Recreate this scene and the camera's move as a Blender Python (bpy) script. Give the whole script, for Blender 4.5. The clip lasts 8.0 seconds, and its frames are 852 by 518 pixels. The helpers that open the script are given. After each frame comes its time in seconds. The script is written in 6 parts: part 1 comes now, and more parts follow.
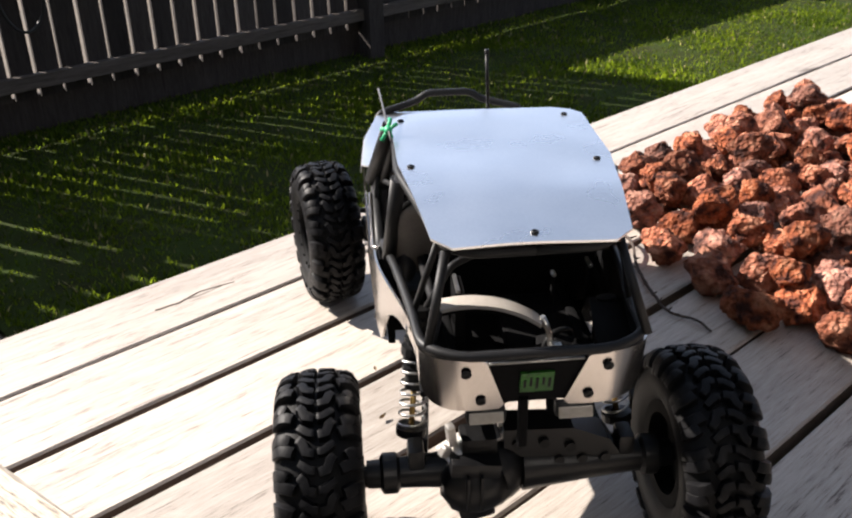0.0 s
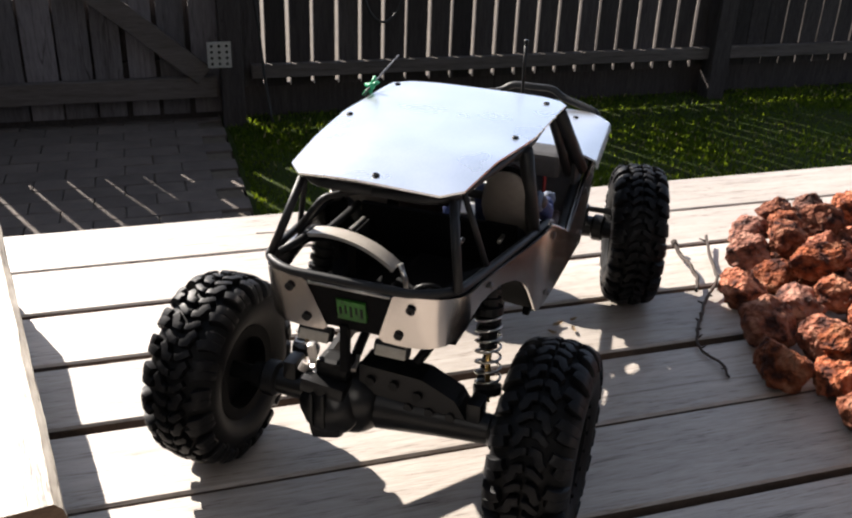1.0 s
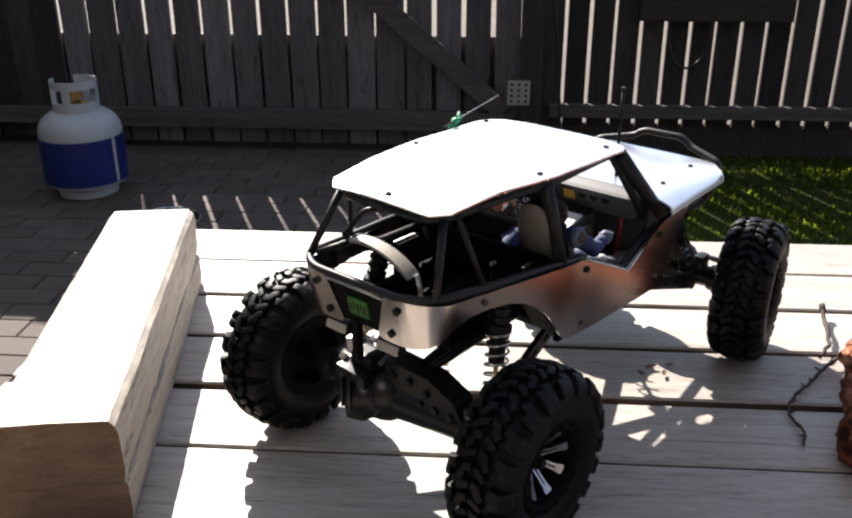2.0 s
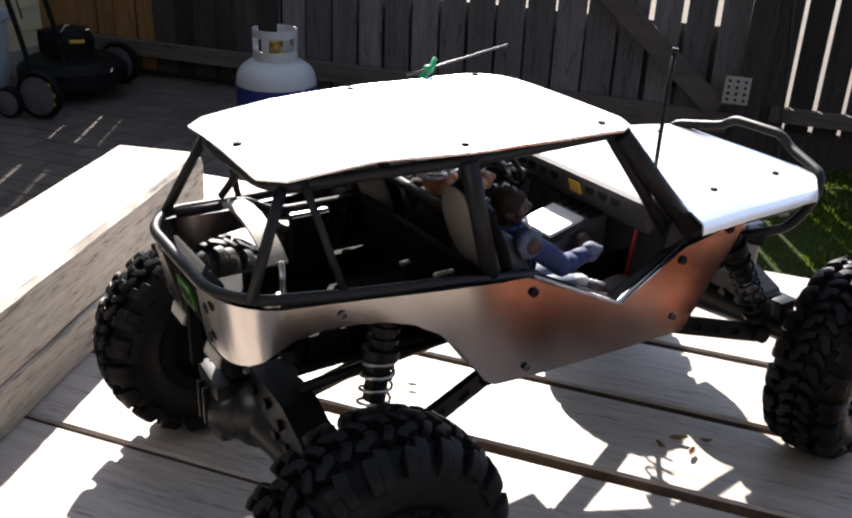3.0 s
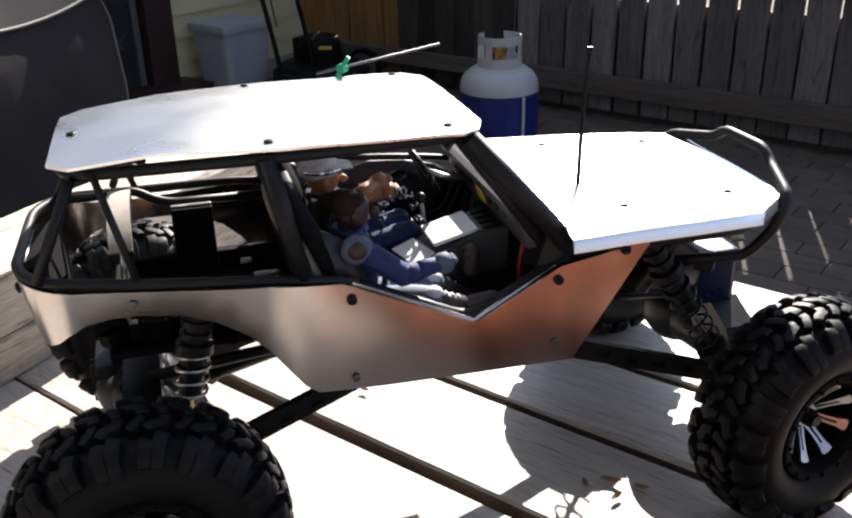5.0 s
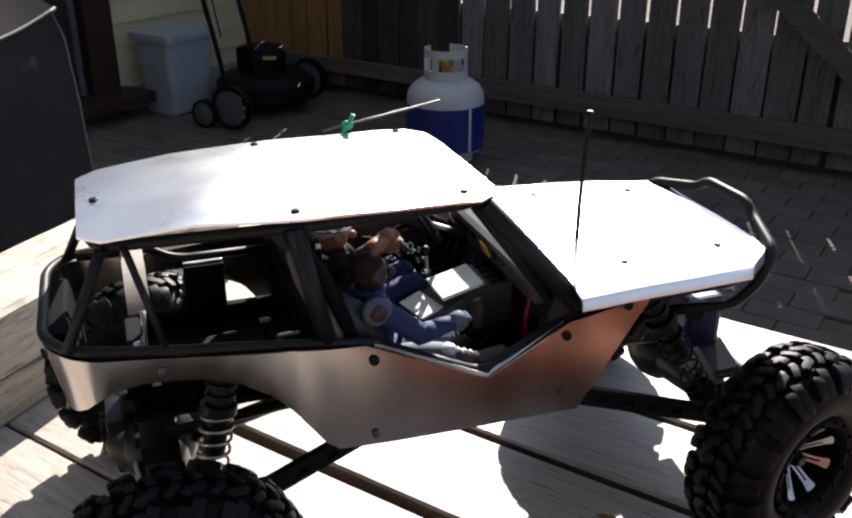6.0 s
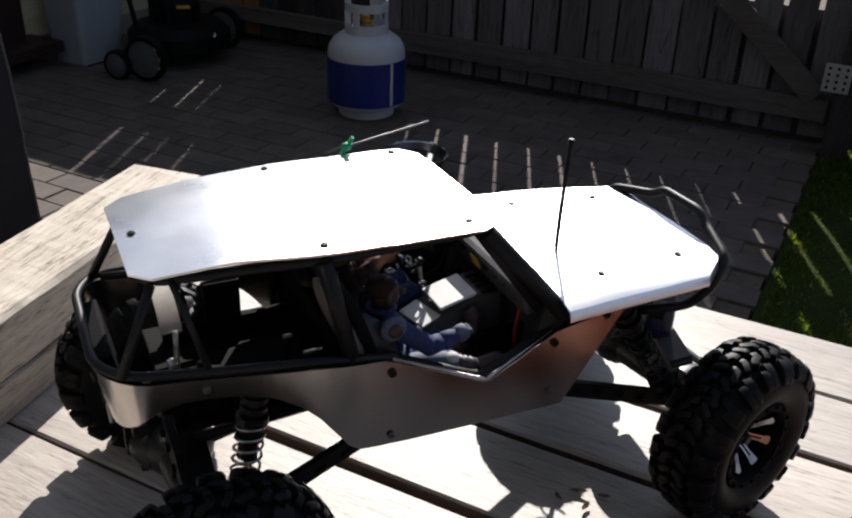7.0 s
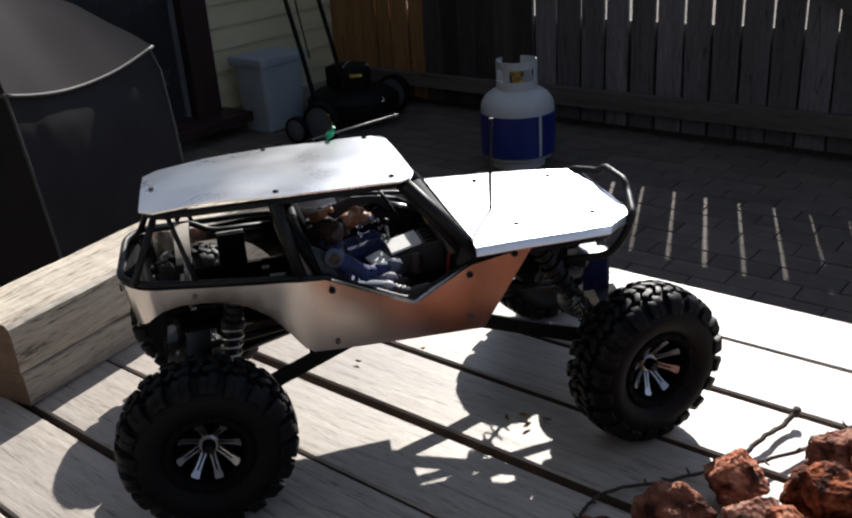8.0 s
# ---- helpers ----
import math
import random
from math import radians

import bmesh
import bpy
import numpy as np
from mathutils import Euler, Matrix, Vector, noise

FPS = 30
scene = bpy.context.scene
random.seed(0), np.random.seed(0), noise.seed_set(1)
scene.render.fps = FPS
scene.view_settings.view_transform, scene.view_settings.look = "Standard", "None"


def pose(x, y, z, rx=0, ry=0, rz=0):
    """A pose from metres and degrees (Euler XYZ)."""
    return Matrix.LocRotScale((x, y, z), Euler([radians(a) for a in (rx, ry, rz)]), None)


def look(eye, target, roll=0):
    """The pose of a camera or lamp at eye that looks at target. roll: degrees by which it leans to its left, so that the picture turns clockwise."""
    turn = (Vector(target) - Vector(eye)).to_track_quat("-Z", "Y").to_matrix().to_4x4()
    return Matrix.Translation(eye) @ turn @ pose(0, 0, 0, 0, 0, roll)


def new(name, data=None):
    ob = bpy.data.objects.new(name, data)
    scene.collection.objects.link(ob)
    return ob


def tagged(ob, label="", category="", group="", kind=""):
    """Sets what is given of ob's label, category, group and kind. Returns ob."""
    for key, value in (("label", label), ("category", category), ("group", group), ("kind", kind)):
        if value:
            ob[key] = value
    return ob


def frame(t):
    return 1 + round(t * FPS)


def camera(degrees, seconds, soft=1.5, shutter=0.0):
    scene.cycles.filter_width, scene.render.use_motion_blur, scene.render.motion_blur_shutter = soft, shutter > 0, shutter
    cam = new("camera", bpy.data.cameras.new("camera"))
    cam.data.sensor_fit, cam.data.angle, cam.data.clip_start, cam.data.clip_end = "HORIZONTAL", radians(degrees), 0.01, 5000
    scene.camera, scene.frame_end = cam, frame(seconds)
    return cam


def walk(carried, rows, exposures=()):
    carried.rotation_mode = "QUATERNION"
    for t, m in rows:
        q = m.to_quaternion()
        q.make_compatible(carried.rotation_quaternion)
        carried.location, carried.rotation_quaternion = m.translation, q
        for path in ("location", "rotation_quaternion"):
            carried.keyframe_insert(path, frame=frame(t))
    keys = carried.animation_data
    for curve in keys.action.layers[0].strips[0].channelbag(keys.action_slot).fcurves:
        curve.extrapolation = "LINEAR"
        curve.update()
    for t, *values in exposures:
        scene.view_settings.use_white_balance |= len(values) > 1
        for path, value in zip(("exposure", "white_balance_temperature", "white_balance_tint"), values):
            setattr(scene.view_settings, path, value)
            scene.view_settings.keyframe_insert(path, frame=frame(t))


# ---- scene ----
cam = camera(50.4, 8.0, soft=2.3)
PATH = [
    (0, (-0.093, -0.499, 0.434), (1.096, 0.824, -0.481), -1.1),
    (0.5, (0.009, -0.545, 0.407), (0.925, 0.933, -0.582), 2.4),
    (1, (0.111, -0.689, 0.41), (0.671, 1.026, -0.454), 2.1),
    (1.5, (0.213, -0.8, 0.433), (0.422, 1.025, -0.36), 0.0),
    (1.7, (0.246, -0.811, 0.435), (0.297, 1.027, -0.351), -0.6),
    (2.8, (0.425, -0.605, 0.376), (-0.052, 1.142, -0.472), 2.8),
    (3, (0.453, -0.58, 0.364), (-0.144, 1.136, -0.473), 2.4),
    (3.5, (0.534, -0.523, 0.352), (-0.308, 1.076, -0.506), 0.1),
    (4, (0.576, -0.493, 0.351), (-0.451, 1.011, -0.476), -1.0),
    (4.5, (0.622, -0.47, 0.354), (-0.496, 0.98, -0.451), -0.9),
    (4.7, (0.638, -0.461, 0.354), (-0.487, 0.974, -0.467), -1.0),
    (5.8, (0.627, -0.48, 0.385), (-0.392, 1.022, -0.455), -0.8),
    (6, (0.608, -0.489, 0.392), (-0.393, 1.036, -0.429), 0.1),
    (6.5, (0.565, -0.522, 0.416), (-0.355, 1.018, -0.468), -0.2),
    (7, (0.576, -0.544, 0.455), (-0.223, 1.035, -0.476), 2.2),
    (7.5, (0.662, -0.549, 0.454), (-0.305, 0.976, -0.406), 0.1),
    (8, (0.828, -0.598, 0.447), (-0.365, 0.797, -0.347), -4.0),
]

EXPOSURES = [(0.0, 1.5, 6450, 14), (0.5, 1.42, 6450, 14), (1.5, 1.48, 6400, 13), (3.0, 1.75, 6300, 14), (4.5, 1.8, 6300, 14), (6.0, 1.4, 6300, 14), (6.5, 1.10, 6200, 14), (7.0, 0.69, 6150, 13), (7.5, 0.20, 6100, 12), (8.0, 0.80, 6100, 11)]
walk(cam, [(t, look(eye, target, roll)) for t, eye, target, roll in PATH], EXPOSURES)

# ---- light ----
SUN_AZ, SUN_EL = 113.0, 33.0   # degrees: direction towards the sun, from +x; height over the horizon
world = bpy.data.worlds.new("world")
scene.world = world
world.use_nodes = True
wn = world.node_tree.nodes
sky = wn.new("ShaderNodeTexSky")
sky.sky_type = "NISHITA"
sky.sun_disc = False
sky.dust_density = 2.0
sky.sun_elevation = radians(SUN_EL)
sky.sun_rotation = radians(90.0 - SUN_AZ)
wn["Background"].inputs["Strength"].default_value = 0.0265
wl = world.node_tree.links
# thin broken cloud over the whole sky
sky_co, cloud = wn.new("ShaderNodeTexCoord"), wn.new("ShaderNodeTexNoise")
cloud.inputs["Scale"].default_value, cloud.inputs["Detail"].default_value, cloud.inputs["Distortion"].default_value = 2.6, 6.0, 0.4
wl.new(sky_co.outputs["Generated"], cloud.inputs["Vector"])
cover_range = wn.new("ShaderNodeMapRange")
cover_range.inputs["From Min"].default_value, cover_range.inputs["From Max"].default_value = 0.40, 0.62
cover_range.inputs["To Min"].default_value, cover_range.inputs["To Max"].default_value = 0.05, 0.8
wl.new(cloud.outputs[0], cover_range.inputs["Value"])
cloud_mix = wn.new("ShaderNodeMix")
cloud_mix.data_type = "RGBA"
wl.new(cover_range.outputs[0], cloud_mix.inputs["Factor"])
wl.new(sky.outputs[0], cloud_mix.inputs[6])
cloud_mix.inputs[7].default_value = (9.6, 11.7, 14.8, 1)
# pale haze that thickens towards the horizon
split, low, power = wn.new("ShaderNodeSeparateXYZ"), wn.new("ShaderNodeMath"), wn.new("ShaderNodeMath")
wl.new(sky_co.outputs["Generated"], split.inputs[0])
low.operation, low.use_clamp = "SUBTRACT", True
low.inputs[0].default_value = 1.0
wl.new(split.outputs["Z"], low.inputs[1])
power.operation, power.inputs[1].default_value = "POWER", 2.2
wl.new(low.outputs[0], power.inputs[0])
haze_mix = wn.new("ShaderNodeMix")
haze_mix.data_type = "RGBA"
wl.new(power.outputs[0], haze_mix.inputs["Factor"])
wl.new(cloud_mix.outputs[2], haze_mix.inputs[6])
haze_mix.inputs[7].default_value = (15.5, 19.2, 25.5, 1)
sun_data = bpy.data.lights.new("sun", "SUN")
sun_data.energy, sun_data.angle, sun_data.color = 5.0, radians(0.55), (1.0, 0.93, 0.82)
sun = new("sun", sun_data)
toward = Vector((math.cos(radians(SUN_EL)) * math.cos(radians(SUN_AZ)), math.cos(radians(SUN_EL)) * math.sin(radians(SUN_AZ)), math.sin(radians(SUN_EL))))
sun.matrix_basis = look(toward * 10, (0, 0, 0))
# the sky is brightest round the sun and dims smoothly away from it
away, glow, dimmed = wn.new("ShaderNodeVectorMath"), wn.new("ShaderNodeMapRange"), wn.new("ShaderNodeVectorMath")
away.operation, dimmed.operation = "DOT_PRODUCT", "SCALE"
wl.new(sky_co.outputs["Generated"], away.inputs[0])
away.inputs[1].default_value = toward
wl.new(away.outputs["Value"], glow.inputs["Value"])
glow.inputs["From Min"].default_value, glow.inputs["From Max"].default_value = -0.6, 1.0
glow.inputs["To Min"].default_value, glow.inputs["To Max"].default_value = 0.40, 1.18
wl.new(haze_mix.outputs[2], dimmed.inputs[0])
wl.new(glow.outputs[0], dimmed.inputs["Scale"])
wl.new(dimmed.outputs[0], wn["Background"].inputs["Color"])


# ---- materials ----
def material(name, a, b=None, rough=0.6, metal=0.0, scale=40.0, detail=6.0, fine=400.0, bump=0.2, stretch=(1, 1, 1), vary=0.0, island=False, spec=0.5, coat=0.0, rough_var=0.1, bump_dist=0.001):
    """A surface whose colour wanders from a to b at two scales, with fine relief."""
    m = bpy.data.materials.new(name)
    m.use_nodes = True
    n, l = m.node_tree.nodes, m.node_tree.links
    p = n["Principled BSDF"]
    b = b or tuple(c * 0.7 for c in a)
    co = n.new("ShaderNodeTexCoord")
    mp = n.new("ShaderNodeMapping")
    mp.inputs["Scale"].default_value = stretch
    l.new(co.outputs["Object"], mp.inputs["Vector"])
    info = n.new("ShaderNodeObjectInfo")
    off = n.new("ShaderNodeMath")
    off.operation = "MULTIPLY"
    off.inputs[1].default_value = 37.0
    l.new(info.outputs["Random"], off.inputs[0])
    add = n.new("ShaderNodeVectorMath")
    add.operation = "ADD"
    l.new(mp.outputs[0], add.inputs[0])
    l.new(off.outputs[0], add.inputs[1])
    big = n.new("ShaderNodeTexNoise")
    big.inputs["Scale"].default_value, big.inputs["Detail"].default_value = scale, detail
    sml = n.new("ShaderNodeTexNoise")
    sml.inputs["Scale"].default_value, sml.inputs["Detail"].default_value = fine, 4.0
    for t in (big, sml):
        l.new(add.outputs[0], t.inputs["Vector"])
    mix = n.new("ShaderNodeMath")
    mix.operation = "MULTIPLY_ADD"
    mix.inputs[1].default_value = 0.45
    l.new(sml.outputs[0], mix.inputs[0])
    scl = n.new("ShaderNodeMath")
    scl.operation = "MULTIPLY"
    scl.inputs[1].default_value = 0.6
    l.new(big.outputs[0], scl.inputs[0])
    l.new(scl.outputs[0], mix.inputs[2])
    ramp = n.new("ShaderNodeValToRGB")
    ramp.color_ramp.elements[0].position, ramp.color_ramp.elements[1].position = 0.36, 0.68
    ramp.color_ramp.elements[0].color, ramp.color_ramp.elements[1].color = (*b, 1), (*a, 1)
    l.new(mix.outputs[0], ramp.inputs[0])
    out = ramp.outputs[0]
    if vary:
        hsv = n.new("ShaderNodeHueSaturation")
        src = info.outputs["Random"]
        if island:
            src = n.new("ShaderNodeNewGeometry").outputs["Random Per Island"]
        rng = n.new("ShaderNodeMapRange")
        rng.inputs["To Min"].default_value, rng.inputs["To Max"].default_value = 1 - vary, 1 + vary
        l.new(src, rng.inputs["Value"])
        l.new(rng.outputs[0], hsv.inputs["Value"])
        l.new(out, hsv.inputs["Color"])
        out = hsv.outputs[0]
    l.new(out, p.inputs["Base Color"])
    rr = n.new("ShaderNodeMapRange")
    rr.inputs["To Min"].default_value, rr.inputs["To Max"].default_value = max(0.02, rough - rough_var), min(1, rough + rough_var)
    l.new(big.outputs[0], rr.inputs["Value"])
    l.new(rr.outputs[0], p.inputs["Roughness"])
    p.inputs["Metallic"].default_value = metal
    p.inputs["Specular IOR Level"].default_value = spec
    p.inputs["Coat Weight"].default_value = coat
    if bump:
        bm_ = n.new("ShaderNodeBump")
        bm_.inputs["Strength"].default_value, bm_.inputs["Distance"].default_value = bump, bump_dist
        l.new(mix.outputs[0], bm_.inputs["Height"])
        l.new(bm_.outputs[0], p.inputs["Normal"])
    return m


def wood(name, light, dark, crack, along=0, grain=110.0, rough=0.8, vary=0.12, spec=0.25, check=0.33, stretch=0.06):
    """Weathered timber: long grain, dark checks and a few knots, along one object axis."""
    m = bpy.data.materials.new(name)
    m.use_nodes = True
    n, l = m.node_tree.nodes, m.node_tree.links
    p = n["Principled BSDF"]
    co, mp, info = n.new("ShaderNodeTexCoord"), n.new("ShaderNodeMapping"), n.new("ShaderNodeObjectInfo")
    st = [1.0, 1.0, 1.0]
    st[along] = stretch
    mp.inputs["Scale"].default_value = st
    l.new(co.outputs["Object"], mp.inputs["Vector"])
    mul = n.new("ShaderNodeMath")
    mul.operation, mul.inputs[1].default_value = "MULTIPLY", 53.0
    l.new(info.outputs["Random"], mul.inputs[0])
    add = n.new("ShaderNodeVectorMath")
    l.new(mp.outputs[0], add.inputs[0])
    l.new(mul.outputs[0], add.inputs[1])

    def noise_tex(scale, detail, rgh=0.6, dist=0.0):
        t = n.new("ShaderNodeTexNoise")
        t.inputs["Scale"].default_value, t.inputs["Detail"].default_value = scale, detail
        t.inputs["Roughness"].default_value, t.inputs["Distortion"].default_value = rgh, dist
        l.new(add.outputs[0], t.inputs["Vector"])
        return t

    g1, g2, g3 = noise_tex(grain, 5.0, 0.65, 0.6), noise_tex(grain * 4.5, 3.0), noise_tex(9.0, 4.0)
    av = n.new("ShaderNodeMath")
    av.operation, av.inputs[1].default_value = "MULTIPLY_ADD", 0.48
    l.new(g2.outputs[0], av.inputs[0])
    half = n.new("ShaderNodeMath")
    half.operation, half.inputs[1].default_value = "MULTIPLY", 0.52
    l.new(g1.outputs[0], half.inputs[0])
    l.new(half.outputs[0], av.inputs[2])
    ramp = n.new("ShaderNodeValToRGB")
    e = ramp.color_ramp.elements
    e[0].position, e[0].color = check, (*crack, 1)
    e[1].position, e[1].color = 0.64, (*light, 1)
    mid = e.new(check + 0.09)
    mid.color = (*dark, 1)
    l.new(av.outputs[0], ramp.inputs[0])
    # broad bleached and grey areas
    hsv = n.new("ShaderNodeHueSaturation")
    rng = n.new("ShaderNodeMapRange")
    rng.inputs["From Min"].default_value, rng.inputs["From Max"].default_value = 0.3, 0.7
    rng.inputs["To Min"].default_value, rng.inputs["To Max"].default_value = 0.78, 1.12
    l.new(g3.outputs[0], rng.inputs["Value"])
    r2 = n.new("ShaderNodeMapRange")
    r2.inputs["To Min"].default_value, r2.inputs["To Max"].default_value = 1 - vary, 1 + vary
    l.new(info.outputs["Random"], r2.inputs["Value"])
    mm = n.new("ShaderNodeMath")
    mm.operation = "MULTIPLY"
    l.new(rng.outputs[0], mm.inputs[0])
    l.new(r2.outputs[0], mm.inputs[1])
    l.new(mm.outputs[0], hsv.inputs["Value"])
    l.new(ramp.outputs[0], hsv.inputs["Color"])
    # knots
    vor = n.new("ShaderNodeTexVoronoi")
    vor.inputs["Scale"].default_value = 4.2
    km = n.new("ShaderNodeMapping")
    ks = [1.0, 1.0, 1.0]
    ks[along] = 0.55
    km.inputs["Scale"].default_value = ks
    l.new(co.outputs["Object"], km.inputs["Vector"])
    kadd = n.new("ShaderNodeVectorMath")
    l.new(km.outputs[0], kadd.inputs[0])
    l.new(mul.outputs[0], kadd.inputs[1])
    l.new(kadd.outputs[0], vor.inputs["Vector"])
    kr = n.new("ShaderNodeMapRange")
    kr.inputs["From Min"].default_value, kr.inputs["From Max"].default_value = 0.035, 0.06
    kr.inputs["To Min"].default_value, kr.inputs["To Max"].default_value = 0.75, 0.0
    l.new(vor.outputs["Distance"], kr.inputs["Value"])
    kmix = n.new("ShaderNodeMix")
    kmix.data_type = "RGBA"
    l.new(kr.outputs[0], kmix.inputs["Factor"])
    l.new(hsv.outputs[0], kmix.inputs[6])
    kmix.inputs[7].default_value = (*[c * 0.75 for c in dark], 1)
    # a few long open splits
    sp = noise_tex(26.0, 2.0, 0.4, 0.3)
    sr = n.new("ShaderNodeMapRange")
    sr.inputs["From Min"].default_value, sr.inputs["From Max"].default_value = 0.005, 0.016
    sr.inputs["To Min"].default_value, sr.inputs["To Max"].default_value = 0.85, 0.0
    dist = n.new("ShaderNodeMath")
    dist.operation, dist.inputs[1].default_value = "SUBTRACT", 0.5
    l.new(sp.outputs[0], dist.inputs[0])
    ab = n.new("ShaderNodeMath")
    ab.operation = "ABSOLUTE"
    l.new(dist.outputs[0], ab.inputs[0])
    l.new(ab.outputs[0], sr.inputs["Value"])
    gate_n = noise_tex(5.0, 2.0)
    gr = n.new("ShaderNodeMapRange")
    gr.inputs["From Min"].default_value, gr.inputs["From Max"].default_value = 0.60, 0.66
    l.new(gate_n.outputs[0], gr.inputs["Value"])
    both = n.new("ShaderNodeMath")
    both.operation = "MULTIPLY"
    l.new(sr.outputs[0], both.inputs[0])
    l.new(gr.outputs[0], both.inputs[1])
    smix = n.new("ShaderNodeMix")
    smix.data_type = "RGBA"
    l.new(both.outputs[0], smix.inputs["Factor"])
    l.new(kmix.outputs[2], smix.inputs[6])
    smix.inputs[7].default_value = (*crack, 1)
    l.new(smix.outputs[2], p.inputs["Base Color"])
    p.inputs["Roughness"].default_value = rough
    p.inputs["Specular IOR Level"].default_value = spec
    bmp = n.new("ShaderNodeBump")
    bmp.inputs["Strength"].default_value, bmp.inputs["Distance"].default_value = 0.5, 0.0012
    l.new(av.outputs[0], bmp.inputs["Height"])
    l.new(bmp.outputs[0], p.inputs["Normal"])
    return m


DECK_WOOD = wood("weathered_deck_wood", (0.50, 0.452, 0.405), (0.375, 0.328, 0.285), (0.115, 0.090, 0.072), grain=170.0, rough=0.50, spec=0.55, check=0.345, stretch=0.075)
DECK_END = wood("old_timber_wood", (0.58, 0.52, 0.435), (0.42, 0.36, 0.285), (0.075, 0.058, 0.045), along=1, grain=150.0, rough=0.55, spec=0.45, check=0.365, stretch=0.09)
END_GRAIN = material("timber_end_grain", (0.20, 0.125, 0.078), (0.10, 0.062, 0.040), rough=0.9, scale=30, fine=300, bump=0.5, stretch=(1, 1, 3))
# fence tone is lowered so that its deep shade sits in the colour
SHADED_FENCE_WOOD = wood("shaded_fence_wood", (0.068, 0.058, 0.055), (0.037, 0.031, 0.029), (0.022, 0.017, 0.015), along=2, grain=75, vary=0.42, stretch=0.08)
# gate tone is lifted, with the bright veil over it put into the colour
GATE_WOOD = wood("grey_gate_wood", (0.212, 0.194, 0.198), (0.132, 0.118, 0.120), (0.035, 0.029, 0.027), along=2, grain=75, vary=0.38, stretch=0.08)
RAIL_WOOD = wood("fence_rail_wood", (0.155, 0.132, 0.120), (0.096, 0.080, 0.070), (0.035, 0.028, 0.025), along=0, grain=60)
# bright golden brown that stands in for sunlit dry reed
GOLDEN_WOOD = wood("golden_reed_brown", (0.36, 0.195, 0.075), (0.23, 0.12, 0.045), (0.10, 0.05, 0.02), along=2, grain=60)
DARK_BOARD = wood("dark_brown_board", (0.050, 0.036, 0.030), (0.030, 0.021, 0.018), (0.014, 0.010, 0.009), along=0, grain=80)
# dirty board edges, darkened further so gap shade sits in the colour
DECK_GAP_SHADE = material("dirt_and_gap_shade", (0.13, 0.095, 0.075), (0.07, 0.05, 0.04), rough=0.95, scale=25, fine=250, bump=0.4)
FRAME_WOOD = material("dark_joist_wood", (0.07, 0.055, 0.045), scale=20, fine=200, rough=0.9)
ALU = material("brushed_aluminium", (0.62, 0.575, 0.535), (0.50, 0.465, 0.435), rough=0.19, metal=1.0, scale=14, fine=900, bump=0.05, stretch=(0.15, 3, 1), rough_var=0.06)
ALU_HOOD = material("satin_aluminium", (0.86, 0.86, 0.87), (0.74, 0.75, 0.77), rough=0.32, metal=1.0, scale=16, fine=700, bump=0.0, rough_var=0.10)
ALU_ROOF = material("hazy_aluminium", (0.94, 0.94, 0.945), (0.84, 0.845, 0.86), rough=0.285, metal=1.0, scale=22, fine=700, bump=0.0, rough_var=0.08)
BLACK = material("black_nylon", (0.0065, 0.0065, 0.007), (0.004, 0.004, 0.0042), rough=0.45, spec=0.22, scale=60, bump=0.1)
AXLE_BLACK = material("glossy_black_nylon", (0.0075, 0.0075, 0.008), (0.0045, 0.0045, 0.005), rough=0.38, spec=0.32, scale=60, bump=0.15)
MATTE_BLACK = material("matte_black_interior", (0.0055, 0.0055, 0.006), (0.003, 0.003, 0.0033), rough=0.75, scale=60, bump=0.1, spec=0.08)
TUBE_BLACK = material("black_cage_plastic", (0.014, 0.014, 0.015), (0.008, 0.008, 0.0085), rough=0.50, spec=0.26, scale=60, bump=0.08)
RUBBER = material("tyre_rubber", (0.0060, 0.0060, 0.0070), (0.0032, 0.0032, 0.0038), rough=0.50, scale=50, fine=600, bump=0.35, spec=0.15)
RUBBER_GROOVE = material("shiny_tyre_groove", (0.0055, 0.0055, 0.0060), (0.0033, 0.0033, 0.0036), rough=0.55, scale=50, fine=600, bump=0.2, spec=0.14)
RIM_SILVER = material("dull_rim_silver", (0.50, 0.50, 0.52), (0.34, 0.34, 0.36), rough=0.32, metal=1.0, scale=60, bump=0.04)
CHROME = material("satin_chrome", (0.72, 0.72, 0.73), (0.55, 0.55, 0.56), rough=0.22, metal=1.0, scale=60, bump=0.03)
STEEL = material("bare_steel", (0.55, 0.54, 0.52), (0.35, 0.34, 0.32), rough=0.35, metal=1.0, scale=80, bump=0.1)
RAW_METAL = material("raw_cast_metal", (0.58, 0.55, 0.52), (0.34, 0.32, 0.30), rough=0.36, metal=0.7, scale=120, bump=0.3)
DARK_STEEL = material("dark_spring_steel", (0.16, 0.16, 0.165), (0.10, 0.10, 0.10), rough=0.4, metal=1.0, scale=80, bump=0.1)
GREY_PLASTIC = material("grey_plastic", (0.085, 0.083, 0.087), (0.058, 0.057, 0.061), rough=0.5, scale=60, bump=0.05)
WHITE_PLASTIC = material("white_plate", (0.84, 0.83, 0.81), (0.76, 0.75, 0.73), rough=0.30, scale=80, bump=0.03)
CREAM_BAND = material("cream_band", (0.42, 0.385, 0.34), (0.33, 0.30, 0.265), rough=0.45, scale=50, bump=0.03)
